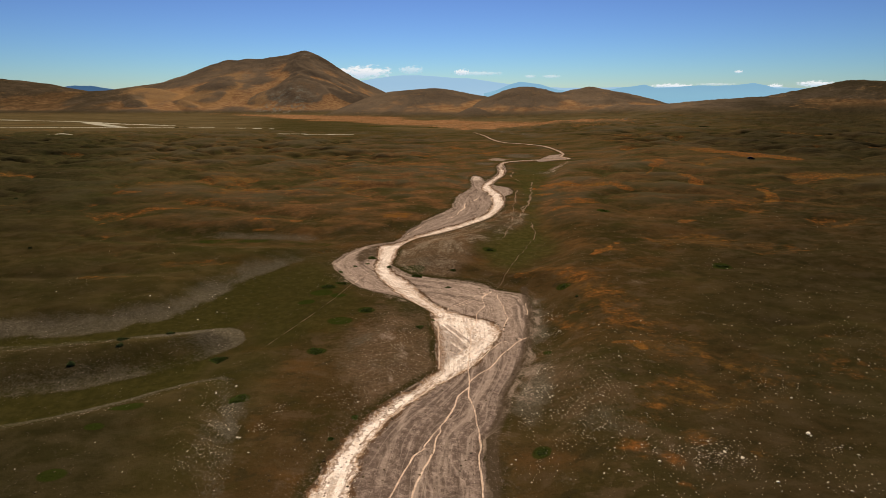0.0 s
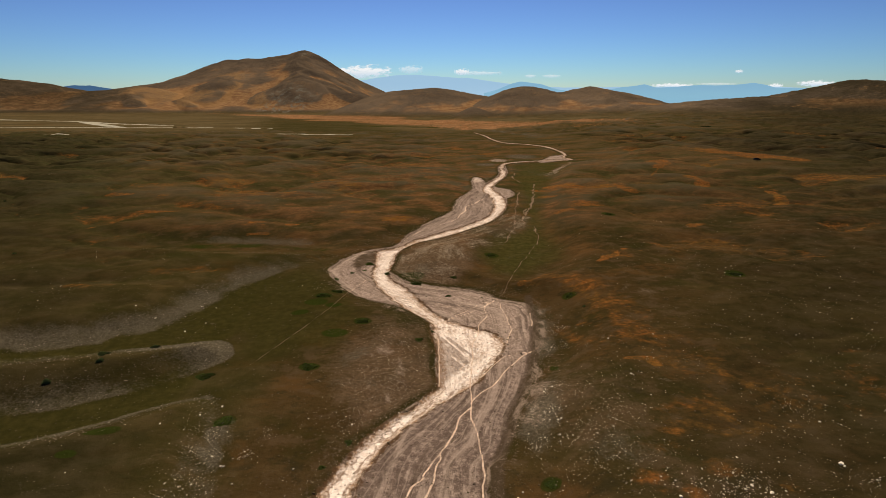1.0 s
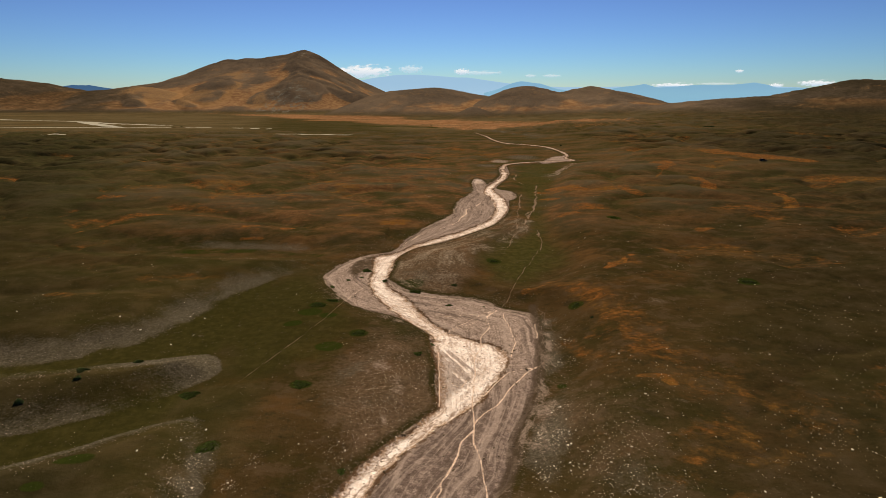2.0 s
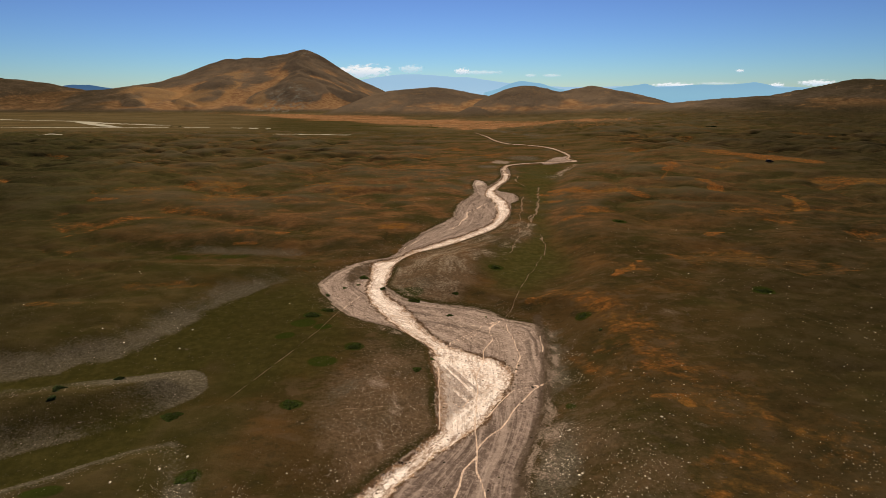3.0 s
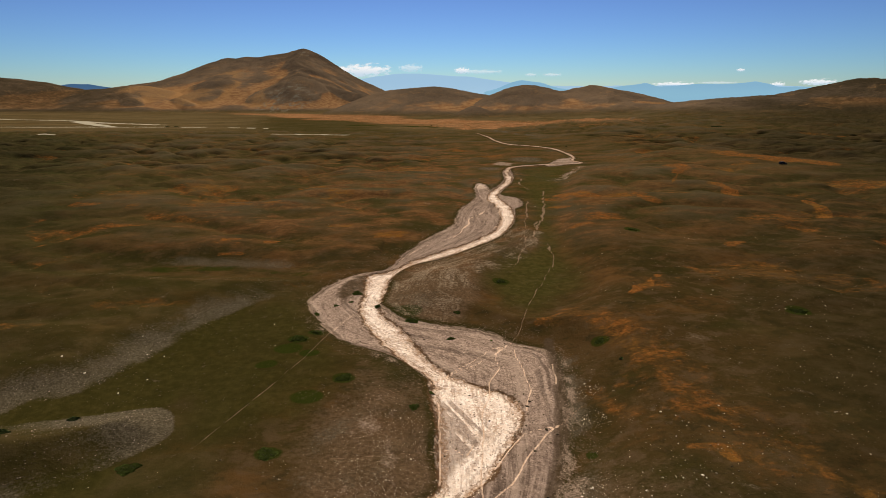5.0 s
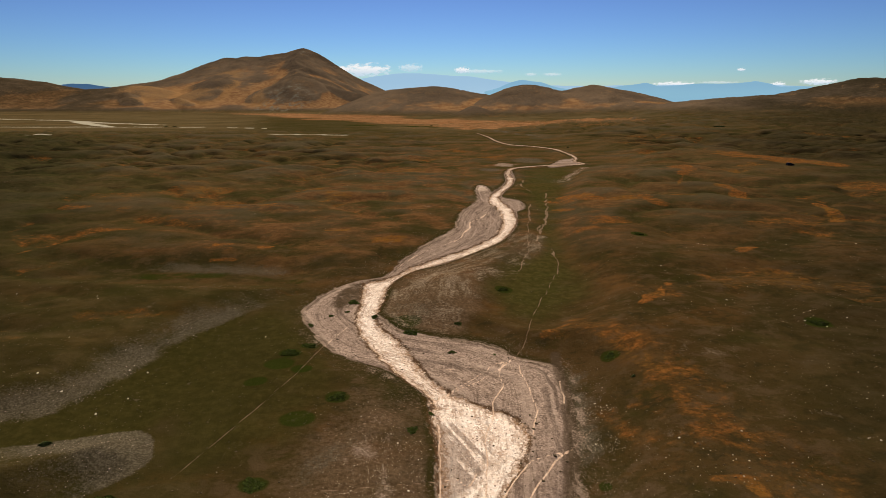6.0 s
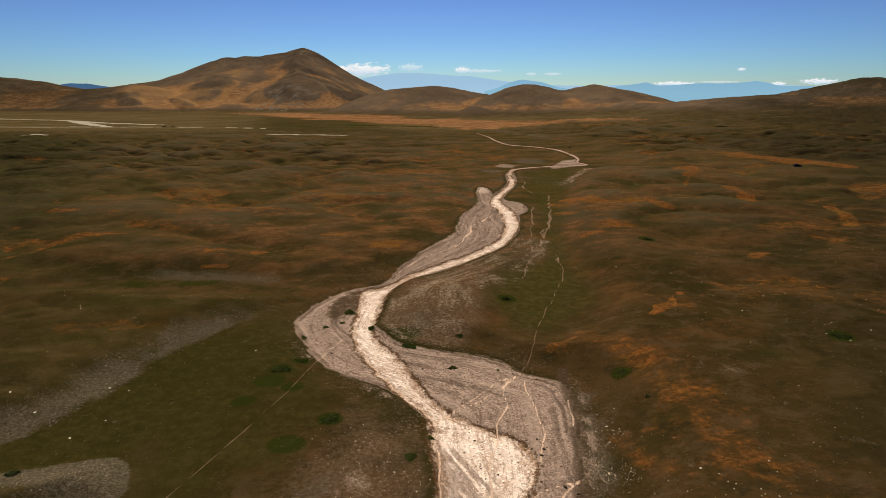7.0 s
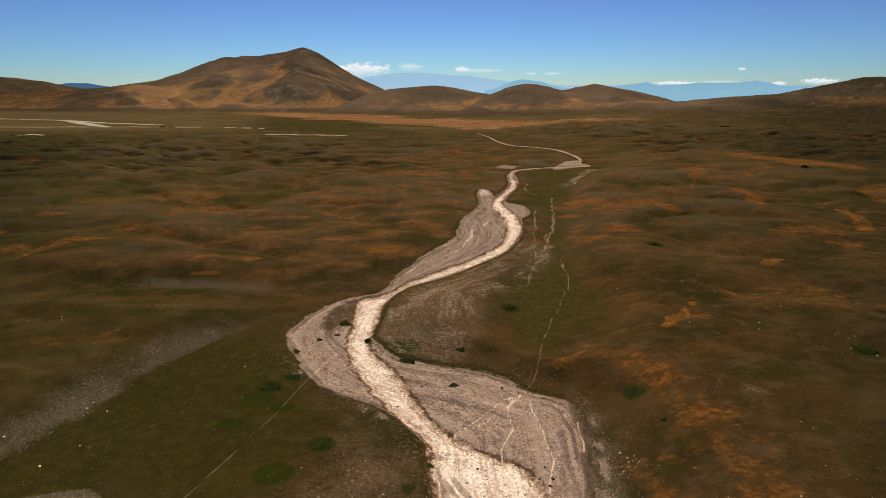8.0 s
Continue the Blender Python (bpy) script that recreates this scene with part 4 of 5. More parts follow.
    stony = np.maximum.reduce([scree, terrace_edge * (0.76 + 0.22 * wob + 0.2 * grain + 0.45 * rough_noise(x * 0.4, y, 11, 375, 3)), side_bars, pale_left, stony_right, pale_right, np.clip(far_bank, 0, 1) * 0.7, gully, fringe])
    green = np.maximum.reduce([smooth(6, -4, c["meadow"]) * 0.66, smooth(9, -9, c["valley"] + 7 * rough_noise(x, y, 22, 565, 3)) * 0.72,
                               smooth(0.5, 0.12, c["lift"]) * smooth(2, 6, c["bed"]) * smooth(-38, -44, x) * smooth(175, 160, y) * 0.75,
                               smooth(0.75, 0.2, c["lift"]) * smooth(1, 3, c["bed"]) * smooth(0, 8, x) * smooth(150, 90, y) * 0.25,
                               smooth(60, -60, line_distance(x, y, rounded(GREEN_FLAT), True, 80.0) + 30 * wob) * 0.62])
    rust = np.zeros(x.shape)
    band = line_distance(x, y, np.array([(-1000, 2700), (-430, 1900), (-187, 1400), (20, 1150), (80, 1060), (175, 830)], float), reach=260.0) + 45 * rough_noise(x, y * 0.6, 120, 541, 3)
    blush = smooth(185, 60, band) * smooth(14, 3, c["hill"]) * np.interp(y, [800, 1000, 1600, 2200, 2700], [0.5, 1.0, 1.0, 0.8, 0.5]) * (0.8 + 0.5 * rough_noise(x * 0.25, y, 60, 540, 3))
    bend_x, bend_y = 5 * rough_noise(x, y, 14, 610, 3), 6 * rough_noise(x, y, 16, 620, 3)
    for cx, cy, rx, ry, power in RUST + RUST_MORE:
        d = np.hypot((x + bend_x * min(1, rx / 4) - cx) / rx, (y + bend_y * min(1, ry / 4) - cy) / ry)
        rust = np.maximum(rust, smooth(1.25, 0.2, d) * power)
    for wide, power, line in RUST_LINES + RUST_WEST + RUST_WEST_SLIPS + RUST_EAST + RUST_BESIDE_BEND + RUST_MEADOW:
        d = line_distance(x, y, rounded(line, False, 4), reach=24.0)
        close = np.nonzero(d < 23.9)[0]
        frayed = d[close] + 1.2 * wide * rough_noise(x[close] * 0.8, y[close], 3.2 * wide, 640, 4)
        rust[close] = np.maximum(rust[close], smooth(wide, 0.1 * wide, frayed) * power)
    streaks = rough_noise(x * 0.5, y, 26, 500, 4)
    middle = smooth(130, 230, y) * smooth(620, 380, y) * smooth(180, 80, np.abs(x - 10 - 0.12 * y)) * (1 - 0.45 * smooth(30, 80, x))
    rust = np.maximum(rust, smooth(0.10 - 0.22 * middle, 0.5, 0.8 * streaks + 0.9 * (0.42 - c["hum"])) * (0.66 + 0.12 * middle) * smooth(4, 14, c["bed"]) * (c["lift"] > 0.6) * np.interp(y, [60, 160, 300, 700], [0.5, 0.7, 1.0, 0.75]))
    rust = np.maximum(rust, 1.25 * blush)
    lower = smooth(0.0, 0.25, rough_noise(x, y, 330, 520, 3)) * smooth(3, 30, c["hill"]) * 0.30
    rust = np.maximum(rust, lower)
    rust = np.maximum(rust, 1.25 * smooth(420, 150, np.hypot((x + 1430) * 1.2, (y - 3350) * 0.5)) * smooth(-0.35, 0.25, rough_noise(x, y, 200, 530, 3)))
    rust = np.maximum(rust, 0.45 * smooth(25, 80, c["hill"]) * smooth(0.12, 0.42, rough_noise(x, y, 110, 545, 4)))
    rust = np.maximum(rust, 0.85 * c["seam"] * (0.75 + 0.5 * rough_noise(x, y, 90, 548, 3)))
    damp = np.zeros(x.shape)
    for cx, cy, rx, ry in DAMP:
        damp = np.maximum(damp, smooth(1.3, 0.6, np.hypot((x - cx) / rx, (y - cy) / ry) + 0.12 * wob))
    # a darker strip along the right bank
    damp = np.maximum(damp, smooth(0.1, 0.5, c["bed"]) * smooth(2.3, 1.2, c["bed"]) * smooth(5, 9, x) * smooth(130, 122, y) * smooth(60, 70, y) * 0.35)
    # a dark green strip far out on the flat
    damp = np.maximum(damp, 0.85 * smooth(22, 6, line_distance(x, y, np.array([(-155, 1020), (-13, 960)], float), reach=40.0)))
    mud = np.zeros(x.shape)
    for ax, ay, bx, by, wide in MUD:
        mud = np.maximum(mud, smooth(wide, wide * 0.35, line_distance(x, y, np.array([(ax, ay), (bx, by)], float), reach=60.0)))
    crag = smooth(150, 60, np.hypot((x + 800) * 0.8, (y - 2960) * 0.5)) + smooth(60, 20, np.hypot(x + 930, (y - 4100) * 0.6))
    soil_near = rough_noise(x, y, 9, 360, 3)
    bare = np.maximum.reduce([smooth(1.3, 0.3, np.hypot((x + 9) / 13, (y - 98) / 27)) * 0.85, smooth(1.3, 0.3, np.hypot((x - 22) / 13, (y - 80) / 26)) * 0.5,
                              smooth(20, 6, inner_bank) * 0.85, smooth(1.3, 0.3, np.hypot((x + 33) / 8, (y - 68) / 16)) * 0.35]) * smooth(0.3, 1.5, c["bed"]) * (1 + 0.45 * soil_near)
    gully_line = np.interp(x, [-92, -70, -56, -42, -30], [175.5, 174, 175.5, 171.5, 167]) + 1.8 * rough_noise(x, x * 0 + 3.0, 16, 590, 3)
    damp = np.maximum(damp, smooth(3.4, 0.9, np.abs(y - gully_line) + 1.2 * wob) * smooth(-92, -74, x) * smooth(-27, -38, x) * (0.65 + 0.5 * grain))
    gutter = line_distance(x, y, rounded([(19.6, 131), (19.4, 126.5), (18.9, 115.6), (16.4, 101), (13.8, 91.7), (10.9, 84.8), (9.2, 77), (7, 70), (6.2, 60), (5.6, 48)], False, 4), reach=6.0)
    outer = smooth(-0.5, 0.8, c["bed"]) * (x > 4)
    outside = smooth(0.0, 1.0, c["bed"]) * (0.7 + 0.7 * rough_noise(x, y, 5, 585, 3))
    shingle = np.maximum.reduce([outside * smooth(5, 1, c["bed"]) * (x < -4) * smooth(112, 118, y) * smooth(152, 144, y) * 0.62,
                                 outside * smooth(1.3, 0.3, np.hypot((x - 15.2 - 0.3 * (y - 84)) / 4.5, (y - 84) / 15)) * 0.5,
                                 smooth(0.4, 1.4, c["bed"]) * smooth(5.0, 2.2, c["bed"] + 1.2 * grain) * (x > 10) * smooth(94, 104, y) * smooth(129, 119, y) * (0.50 + 0.9 * rough_noise(1.0 * x + 0.55 * y, 0.3 * (y - 0.55 * x), 1.1, 595, 4)), bluff * (0.75 + 0.5 * rough_noise(x, y, 9, 575, 3)), outer * smooth(4.8, 1.0, c["bed"]) * smooth(70, 80, y) * smooth(131, 122, y) * 0.52, outer * smooth(9, 2, c["bed"]) * smooth(74, 80, y) * smooth(98, 90, y) * 0.55,
                                 smooth(1.3, 0.2, np.hypot((x + 10) / 10, (y - 96) / 22)) * smooth(0.5, 2, c["bed"]) * (0.28 + 0.5 * rough_noise(0.8 * x + 0.3 * y, 0.25 * y, 2.0, 597, 3)), smooth(1.2, 0.3, np.hypot((x - 34) / 10, (y - 62) / 8)) * 0.22])
    zs = z.reshape(shape)
    broad = zs
    for axis, reach in ((0, 14), (1, 24)):
        total = np.cumsum(np.concatenate([np.repeat(broad.take([0], axis), reach + 1, axis), broad, np.repeat(broad.take([-1], axis), reach, axis)], axis), axis)
        span, n0 = 2 * reach + 1, broad.shape[axis]
        broad = (total.take(range(span, span + n0), axis) - total.take(range(n0), axis)) / span
    hollow = np.clip((broad - zs).ravel() / np.interp(c["hill"], [0, 30, 150, 300], [2.5, 4.0, 10.0, 14.0]), -1.5, 1.5) * smooth(6, 34, c["hill"])
    # where the falloff is painted: right, left, and the far-left hills
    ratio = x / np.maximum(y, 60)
    side_dim = np.maximum(smooth(0.22, 0.66, ratio), 0.85 * smooth(-0.38, -0.75, ratio) * smooth(850, 550, y)) * (0.85 + 0.4 * rough_noise(x, y, 90, 555, 3)) * smooth(3, 10, c["bed"])
    side_dim = np.maximum(side_dim, 0.75 * smooth(-0.40, -0.60, ratio) * smooth(2, 12, c["hill"]))
    across, flow = flow_place(x, y)
    braid = smooth(1.0, -0.6, line_distance(x, y, rounded(BRAIDS), True, 10.0) + 0.8 * grain)
    # olive: turf tone of the near land, plus the painted falloff far left
    layers = dict(floor=smooth(700, 950, y) * smooth(12, 2, c["hill"]) * smooth(0.45, 0.2, ratio), lee=smooth(4.5, 0.0, x + 0.25 * (y - 98)), upper=smooth(325, 350, y), pale=smooth(1.3, 0.6, np.hypot((x - 16.8) / 4.0, (y - 297) / 10)), braid=braid, fresh=smooth(9, -9, c["valley"]), hollow=hollow, side_dim=side_dim, across=across, flow=flow, bed=c["bed"], channel=c["channel"], track=c["track"], stony=stony, green=green, rust=rust, mud=mud, bare=bare, damp=damp, hum=c["hum"] * smooth(150, 260, y) + 0.5 * smooth(260, 150, y), crag=crag, far=smooth(150, 300, y), rubble=0.35 + 0.65 * smooth(97, 106, y), soil=smooth(118, 80, y) * 1.0 + smooth(160, 185, y) * 0.3, gutter=gutter, shingle=shingle, isle=smooth(1.5, 0.6, np.hypot((x + 22 - 0.10 * (y - 160)) / 3.2, (y - 162) / 8)), wash=wash, blush=blush, warm=middle, olive=smooth(-0.42, -0.7, x / np.maximum(y, 60)) * smooth(150, 190, y) * smooth(850, 600, y) * 1.5 + smooth(-22, -34, x) * smooth(190, 150, y) + smooth(40, 62, x) * smooth(150, 110, y) * 0.7,
                  hill=smooth(1, 25, c["hill"]), along=y + 0.35 * x)
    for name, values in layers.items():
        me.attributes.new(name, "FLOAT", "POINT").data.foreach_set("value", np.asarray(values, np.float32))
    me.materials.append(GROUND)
    return tagged(new("ground", me), "brown dry highland turf with rust patches, green flats and a pale gravel stream bed", "ground", kind="structure")


# Stands of rust-coloured grass: centre, half lengths, strength.
RUST = [(32, 133, 9, 9, 0.7), (35, 117, 6, 9, 0.65), (39, 103, 5, 6, 0.6), (50, 262, 12, 9, 0.7), (70, 255, 15, 7, 0.7), (90, 254, 9, 5, 0.7), (-61, 289, 9, 6, 0.75), (-66, 251, 8, 4, 0.75), (-106, 378, 10, 8, 0.7), (-107, 345, 7, 6, 0.7), (52, 217, 12, 8, 0.8),
        ]
RUST_MORE = [(178, 388, 15, 22, 0.95), (190, 354, 15, 20, 0.95), (203, 338, 12, 8, 0.7), (47, 153, 3.5, 5, 0.5), (-45, 275, 13, 10, 0.75), (-100, 232, 14, 5, 0.55), (-82, 227, 8, 3, 0.55), (-17, 205, 5, 4, 1.0), (26, 59, 4, 3, 0.65), (31, 65, 5, 3, 0.6), (22.5, 61.5, 2.5, 2, 0.65), (24, 68, 3, 2, 0.6), (29, 73, 4, 2, 0.6), (39, 60, 3, 2, 0.6),
        (116, 320, 8, 14, 0.8), (-62, 190, 9, 4, 0.6), (-38, 162, 7, 4, 0.45), (-84, 133, 7, 3, 0.6)]
# Veins of rust-coloured grass: half width, strength, course.
RUST_LINES = [(6.0, 0.40, [(20.7, 136), (29.6, 131.6), (33.8, 117), (37.7, 102.2), (40.8, 93.3), (42, 86.7)]), (4.6, 0.40, [(27.4, 111), (33.3, 102), (37.4, 98), (42, 94), (46.2, 89.6), (47.7, 83.3)]),
              (5.0, 0.50, [(26.4, 143.8), (29.7, 135), (34.4, 130.3), (36.6, 121.3), (36, 112)]), (1.0, 0.8, [(30.6, 92.8), (34.4, 92.8), (34.3, 90.8)]),
              (1.6, 0.95, [(39.4, 146), (46.5, 152.6), (50.7, 158.6)]), (4.0, 1.0, [(110.7, 305), (119.3, 316.4), (124.9, 336.4)]), (3.5, 0.95, [(116.7, 275), (114, 250.5)]),
              (3.0, 0.95, [(139, 243), (130.4, 223.5)]), (1.6, 0.5, [(28, 60.6), (24.5, 60), (28.5, 54.9)])]
# More veins and slips of it, west and east of the stream.
RUST_WEST = [(3, 0.7, [(-115.6, 203.4), (-110.5, 210.5), (-99.0, 214.4)]), (5, 0.7, [(-105.7, 228.2), (-95.3, 227.9), (-81.7, 219.5)]), (4, 0.8, [(-141.4, 246.5), (-131.8, 243.4)]), (4, 0.7, [(-123.4, 237.7), (-118.7, 243.1)]), (4, 0.75, [(-122.6, 289.7), (-107.6, 291.4), (-98.8, 296.7)]), (4.5, 1, [(-89.1, 249.2), (-74.4, 245.9), (-64.9, 251.9)]), (5, 0.7, [(-69.1, 267.2), (-53.2, 261.0), (-43.2, 271.1)])]
RUST_WEST_SLIPS = [(1.6, 0.9, [(-64.7, 193.6), (-60.8, 194.8)]), (1.8, 0.9, [(-62.4, 184.6), (-56.9, 185.4)]), (2, 1, [(-52.2, 194.8), (-50.0, 196.7)]), (1.8, 0.9, [(-46.3, 189.1), (-39.9, 190.4)]), (2.5, 0.6, [(-123.9, 178.2), (-116.4, 188.3), (-115.6, 203.4)]), (2, 0.9, [(-37.5, 213.9), (-31.8, 214.3)]), (2.2, 1, [(-20.5, 199.5), (-14.6, 203.7)])]
RUST_EAST = [(5, 0.95, [(48.8, 268.9), (60.4, 252.8), (74.1, 252.8), (76.8, 241.0)]), (3, 0.9, [(41.1, 246.0), (45.5, 240.6)]), (3, 0.9, [(41.3, 210.2), (47.0, 211.0)]), (2, 0.9, [(98.9, 276.7), (112.2, 304.0), (117.8, 307.7)]), (1.8, 0.8, [(110.4, 255.3), (111.5, 247.6), (112.8, 245.6)]), (2.4, 0.9, [(138.5, 243.9), (130.8, 226.2), (124.5, 212.7)]), (2.2, 0.8, [(78.9, 184.2), (86.6, 189.8)]), (0.9, 0.9, [(42.0, 149.4), (45.8, 152.9), (48.4, 157.6)])]
RUST_BESIDE_BEND = [(3.4, 0.6, [(26.3, 136.5), (31.1, 132.3), (32.9, 126.8), (33.0, 120.1), (34.6, 116.1), (33.8, 107.0), (34.9, 101.9), (38.3, 98.1)]), (2.5, 0.8, [(19.6, 138.0), (26.7, 143.6)]), (2.4, 0.6, [(39.3, 112.9), (43.8, 110.3), (48.7, 109.1)]), (2, 0.6, [(41.9, 95.5), (44.0, 92.2), (44.0, 88.4), (45.9, 85.8), (47.0, 82.4)]), (2.5, 0.5, [(23.9, 111.4), (26.9, 102.8), (32.6, 100.3)])]
RUST_MEADOW = [(9.0, 1.0, [(172, 392), (187, 372), (196, 350), (205, 336)])]
# Round patches of dark lush grass: centre and half lengths.
DAMP = [(-47, 75.2, 3.0, 1.5), (-46.9, 58.7, 1.7, 1.2), (-48.4, 69.7, 1.5, 1.0), (-21.3, 110, 2.7, 2.3), (-28.7, 127, 3.0, 2.4), (-30.8, 120.9, 2.2, 1.6), (-24.3, 125.1, 2.0, 1.6),
        (-31.7, 79.2, 1.9, 1.7), (-23.2, 95.7, 2.0, 1.5), (-27.8, 131.2, 2.2, 1.8), (-16.6, 116, 2.1, 1.8), (-9, 146, 4.5, 3.2), (-25.2, 134.9, 1.9, 1.5), (-7.2, 141.5, 2.4, 1.6),
        (14, 165.1, 2.3, 2.5), (57.3, 200.5, 2.5, 3.0), (70, 136.8, 2.4, 2.4), (28.2, 126.7, 1.8, 1.8), (12.9, 64.7, 1.3, 1.3), (19.2, 96, 0.9, 1.0)]
# Shallow arms of the dry lake: start, end, half width.
MUD = [(-1074, 1422, -811, 1287, 14), (-811, 1287, -634, 1125, 14), (-634, 1125, -485, 1039, 12), (-729, 1193, -562, 997, 15), (-562, 997, -527, 961, 10), (-950, 956, -525, 948, 6), (-525, 948, -442, 947, 9),
       (-442, 947, -326, 928, 5), (-326, 928, -264, 900, 4.5), (-200, 711, -110, 684, 8), (-470, 690, -440, 684, 5)]


build_ground()


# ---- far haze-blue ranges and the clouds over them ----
# Aerial haze is put into the colour: the ranges glow with it, paler low down.
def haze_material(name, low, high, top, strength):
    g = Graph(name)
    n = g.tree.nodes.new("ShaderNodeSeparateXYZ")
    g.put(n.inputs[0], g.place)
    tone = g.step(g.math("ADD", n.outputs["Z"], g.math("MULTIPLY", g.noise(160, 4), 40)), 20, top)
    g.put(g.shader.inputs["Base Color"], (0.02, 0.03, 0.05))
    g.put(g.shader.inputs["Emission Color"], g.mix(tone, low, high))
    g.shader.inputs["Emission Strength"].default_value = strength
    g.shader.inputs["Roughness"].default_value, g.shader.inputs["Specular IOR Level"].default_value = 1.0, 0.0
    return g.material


def far_range(name, ahead, crest, material, label):
    xs = np.linspace(crest[0][0], crest[-1][0], 220)
    zs = profile(crest, 2)(xs) + 5.0 * rough_noise(xs, xs * 0 + ahead, 120, 800, 4)
    vs, fs = [], []
    for k, (dy, share) in enumerate(((-60, 0.0), (-25, 0.6), (0, 1.0), (40, 0.0))):
        for x, z in zip(xs, zs):
            vs.append((x, ahead + dy + 12 * math.sin(x * 0.02), -66 + (z + 66) * share))
    n = len(xs)
    for k in range(3):
        for i in range(n - 1):
            fs.append((k * n + i, k * n + i + 1, (k + 1) * n + i + 1, (k + 1) * n + i))
    me = bpy.data.meshes.new(name)
    me.from_pydata(vs, [], fs)
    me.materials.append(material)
    me.shade_smooth()
    return tagged(new(name, me), label, "mountains", kind="structure")


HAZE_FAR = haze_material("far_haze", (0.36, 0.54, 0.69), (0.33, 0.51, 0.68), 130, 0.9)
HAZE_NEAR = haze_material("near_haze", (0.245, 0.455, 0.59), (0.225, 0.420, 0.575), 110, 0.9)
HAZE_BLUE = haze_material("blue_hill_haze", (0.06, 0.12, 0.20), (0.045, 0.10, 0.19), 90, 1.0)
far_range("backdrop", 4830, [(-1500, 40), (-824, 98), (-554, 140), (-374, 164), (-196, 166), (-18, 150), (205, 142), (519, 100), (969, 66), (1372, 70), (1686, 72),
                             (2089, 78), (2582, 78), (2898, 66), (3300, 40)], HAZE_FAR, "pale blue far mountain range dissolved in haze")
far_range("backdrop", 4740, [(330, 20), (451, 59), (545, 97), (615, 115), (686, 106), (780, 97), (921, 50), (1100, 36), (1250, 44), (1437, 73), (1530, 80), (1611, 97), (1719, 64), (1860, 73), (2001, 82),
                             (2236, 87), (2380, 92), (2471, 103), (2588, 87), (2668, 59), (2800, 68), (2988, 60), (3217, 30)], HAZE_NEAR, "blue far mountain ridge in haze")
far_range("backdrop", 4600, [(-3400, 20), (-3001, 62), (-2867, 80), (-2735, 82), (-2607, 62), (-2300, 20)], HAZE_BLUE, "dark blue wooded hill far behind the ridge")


def cloud_material(name, thick):
    g = Graph(name)
    where = g.tree.nodes.new("ShaderNodeTexCoord").outputs["Object"]
    n = g.tree.nodes.new("ShaderNodeSeparateXYZ")
    g.put(n.inputs[0], where)
    billow = g.noise(0.55, 4, 0.5, g.at(2.6, 1, 1.6, where))
    out = g.math("POWER", g.math("ABSOLUTE", n.outputs["X"]), 2.2)
    upper = g.math("POWER", g.math("ABSOLUTE", n.outputs["Z"]), 2.0)
    body = g.math("SUBTRACT", 1.0, g.math("ADD", out, upper))
    alpha = g.step(g.math("ADD", body, g.math("MULTIPLY", g.math("SUBTRACT", billow, 0.5), 2.4)), 0.25, 0.95)
    g.put(g.shader.inputs["Base Color"], (0.1, 0.1, 0.1))
    # The cloud glows; lit top and shaded underside are put into its colour.
    g.put(g.shader.inputs["Emission Color"], g.mix(g.step(n.outputs["Z"], -0.6, 0.4), (0.55, 0.66, 0.76), (0.86, 0.86, 0.86)))
    g.shader.inputs["Emission Strength"].default_value = 0.9
    g.shader.inputs["Roughness"].default_value, g.shader.inputs["Specular IOR Level"].default_value = 1.0, 0.0
    g.put(g.shader.inputs["Alpha"], g.math("MULTIPLY", alpha, thick))
    return g.material


CLOUD, WISP = cloud_material("cloud", 1.0), cloud_material("thin_cloud", 0.5)
for k, (cx, cz, half, tall, vapour) in enumerate([(-655, 190, 290, 66, CLOUD), (-260, 208, 120, 40, WISP), (155, 190, 75, 32, CLOUD), (300, 181, 230, 20, WISP), (716, 158, 55, 16, WISP), (890, 158, 90, 16, WISP),
                                                  (1891, 82, 210, 26, CLOUD), (2420, 195, 42, 16, CLOUD), (2738, 80, 75, 28, CLOUD), (3067, 100, 190, 32, CLOUD), (2250, 96, 200, 12, WISP)]):
    bm = bmesh.new()
    bmesh.ops.create_grid(bm, x_segments=8, y_segments=4, size=1.0, matrix=pose(0, 0, 0, 90))
    for v in bm.verts:
        v.co.y += 0.12 * (v.co.x ** 2 + v.co.z ** 2)
    me = bpy.data.meshes.new("cloud")
    bm.to_mesh(me)
    bm.free()
    me.materials.append(vapour)
    ob = tagged(new("backdrop_cloud", me), "small white fair-weather cloud low over the far range", "cloud", kind="structure")
    ob.location, ob.scale = (cx, 4880, cz), (half, 40, tall)


# ---- stones ----
ICO = bmesh.new()
bmesh.ops.create_icosphere(ICO, subdivisions=1, radius=1.0)
ICO_V = np.array([v.co[:] for v in ICO.verts])
ICO_F = np.array([[v.index for v in f.verts] for f in ICO.faces])
ICO.free()
rng = np.random.default_rng(7)


def turned(n):
    a = rng.uniform(0, 2 * np.pi, n)
    c, s = np.cos(a), np.sin(a)
    m = np.zeros((n, 3, 3))
    m[:, 0, 0], m[:, 0, 1], m[:, 1, 0], m[:, 1, 1], m[:, 2, 2] = c, -s, s, c, 1
    return m


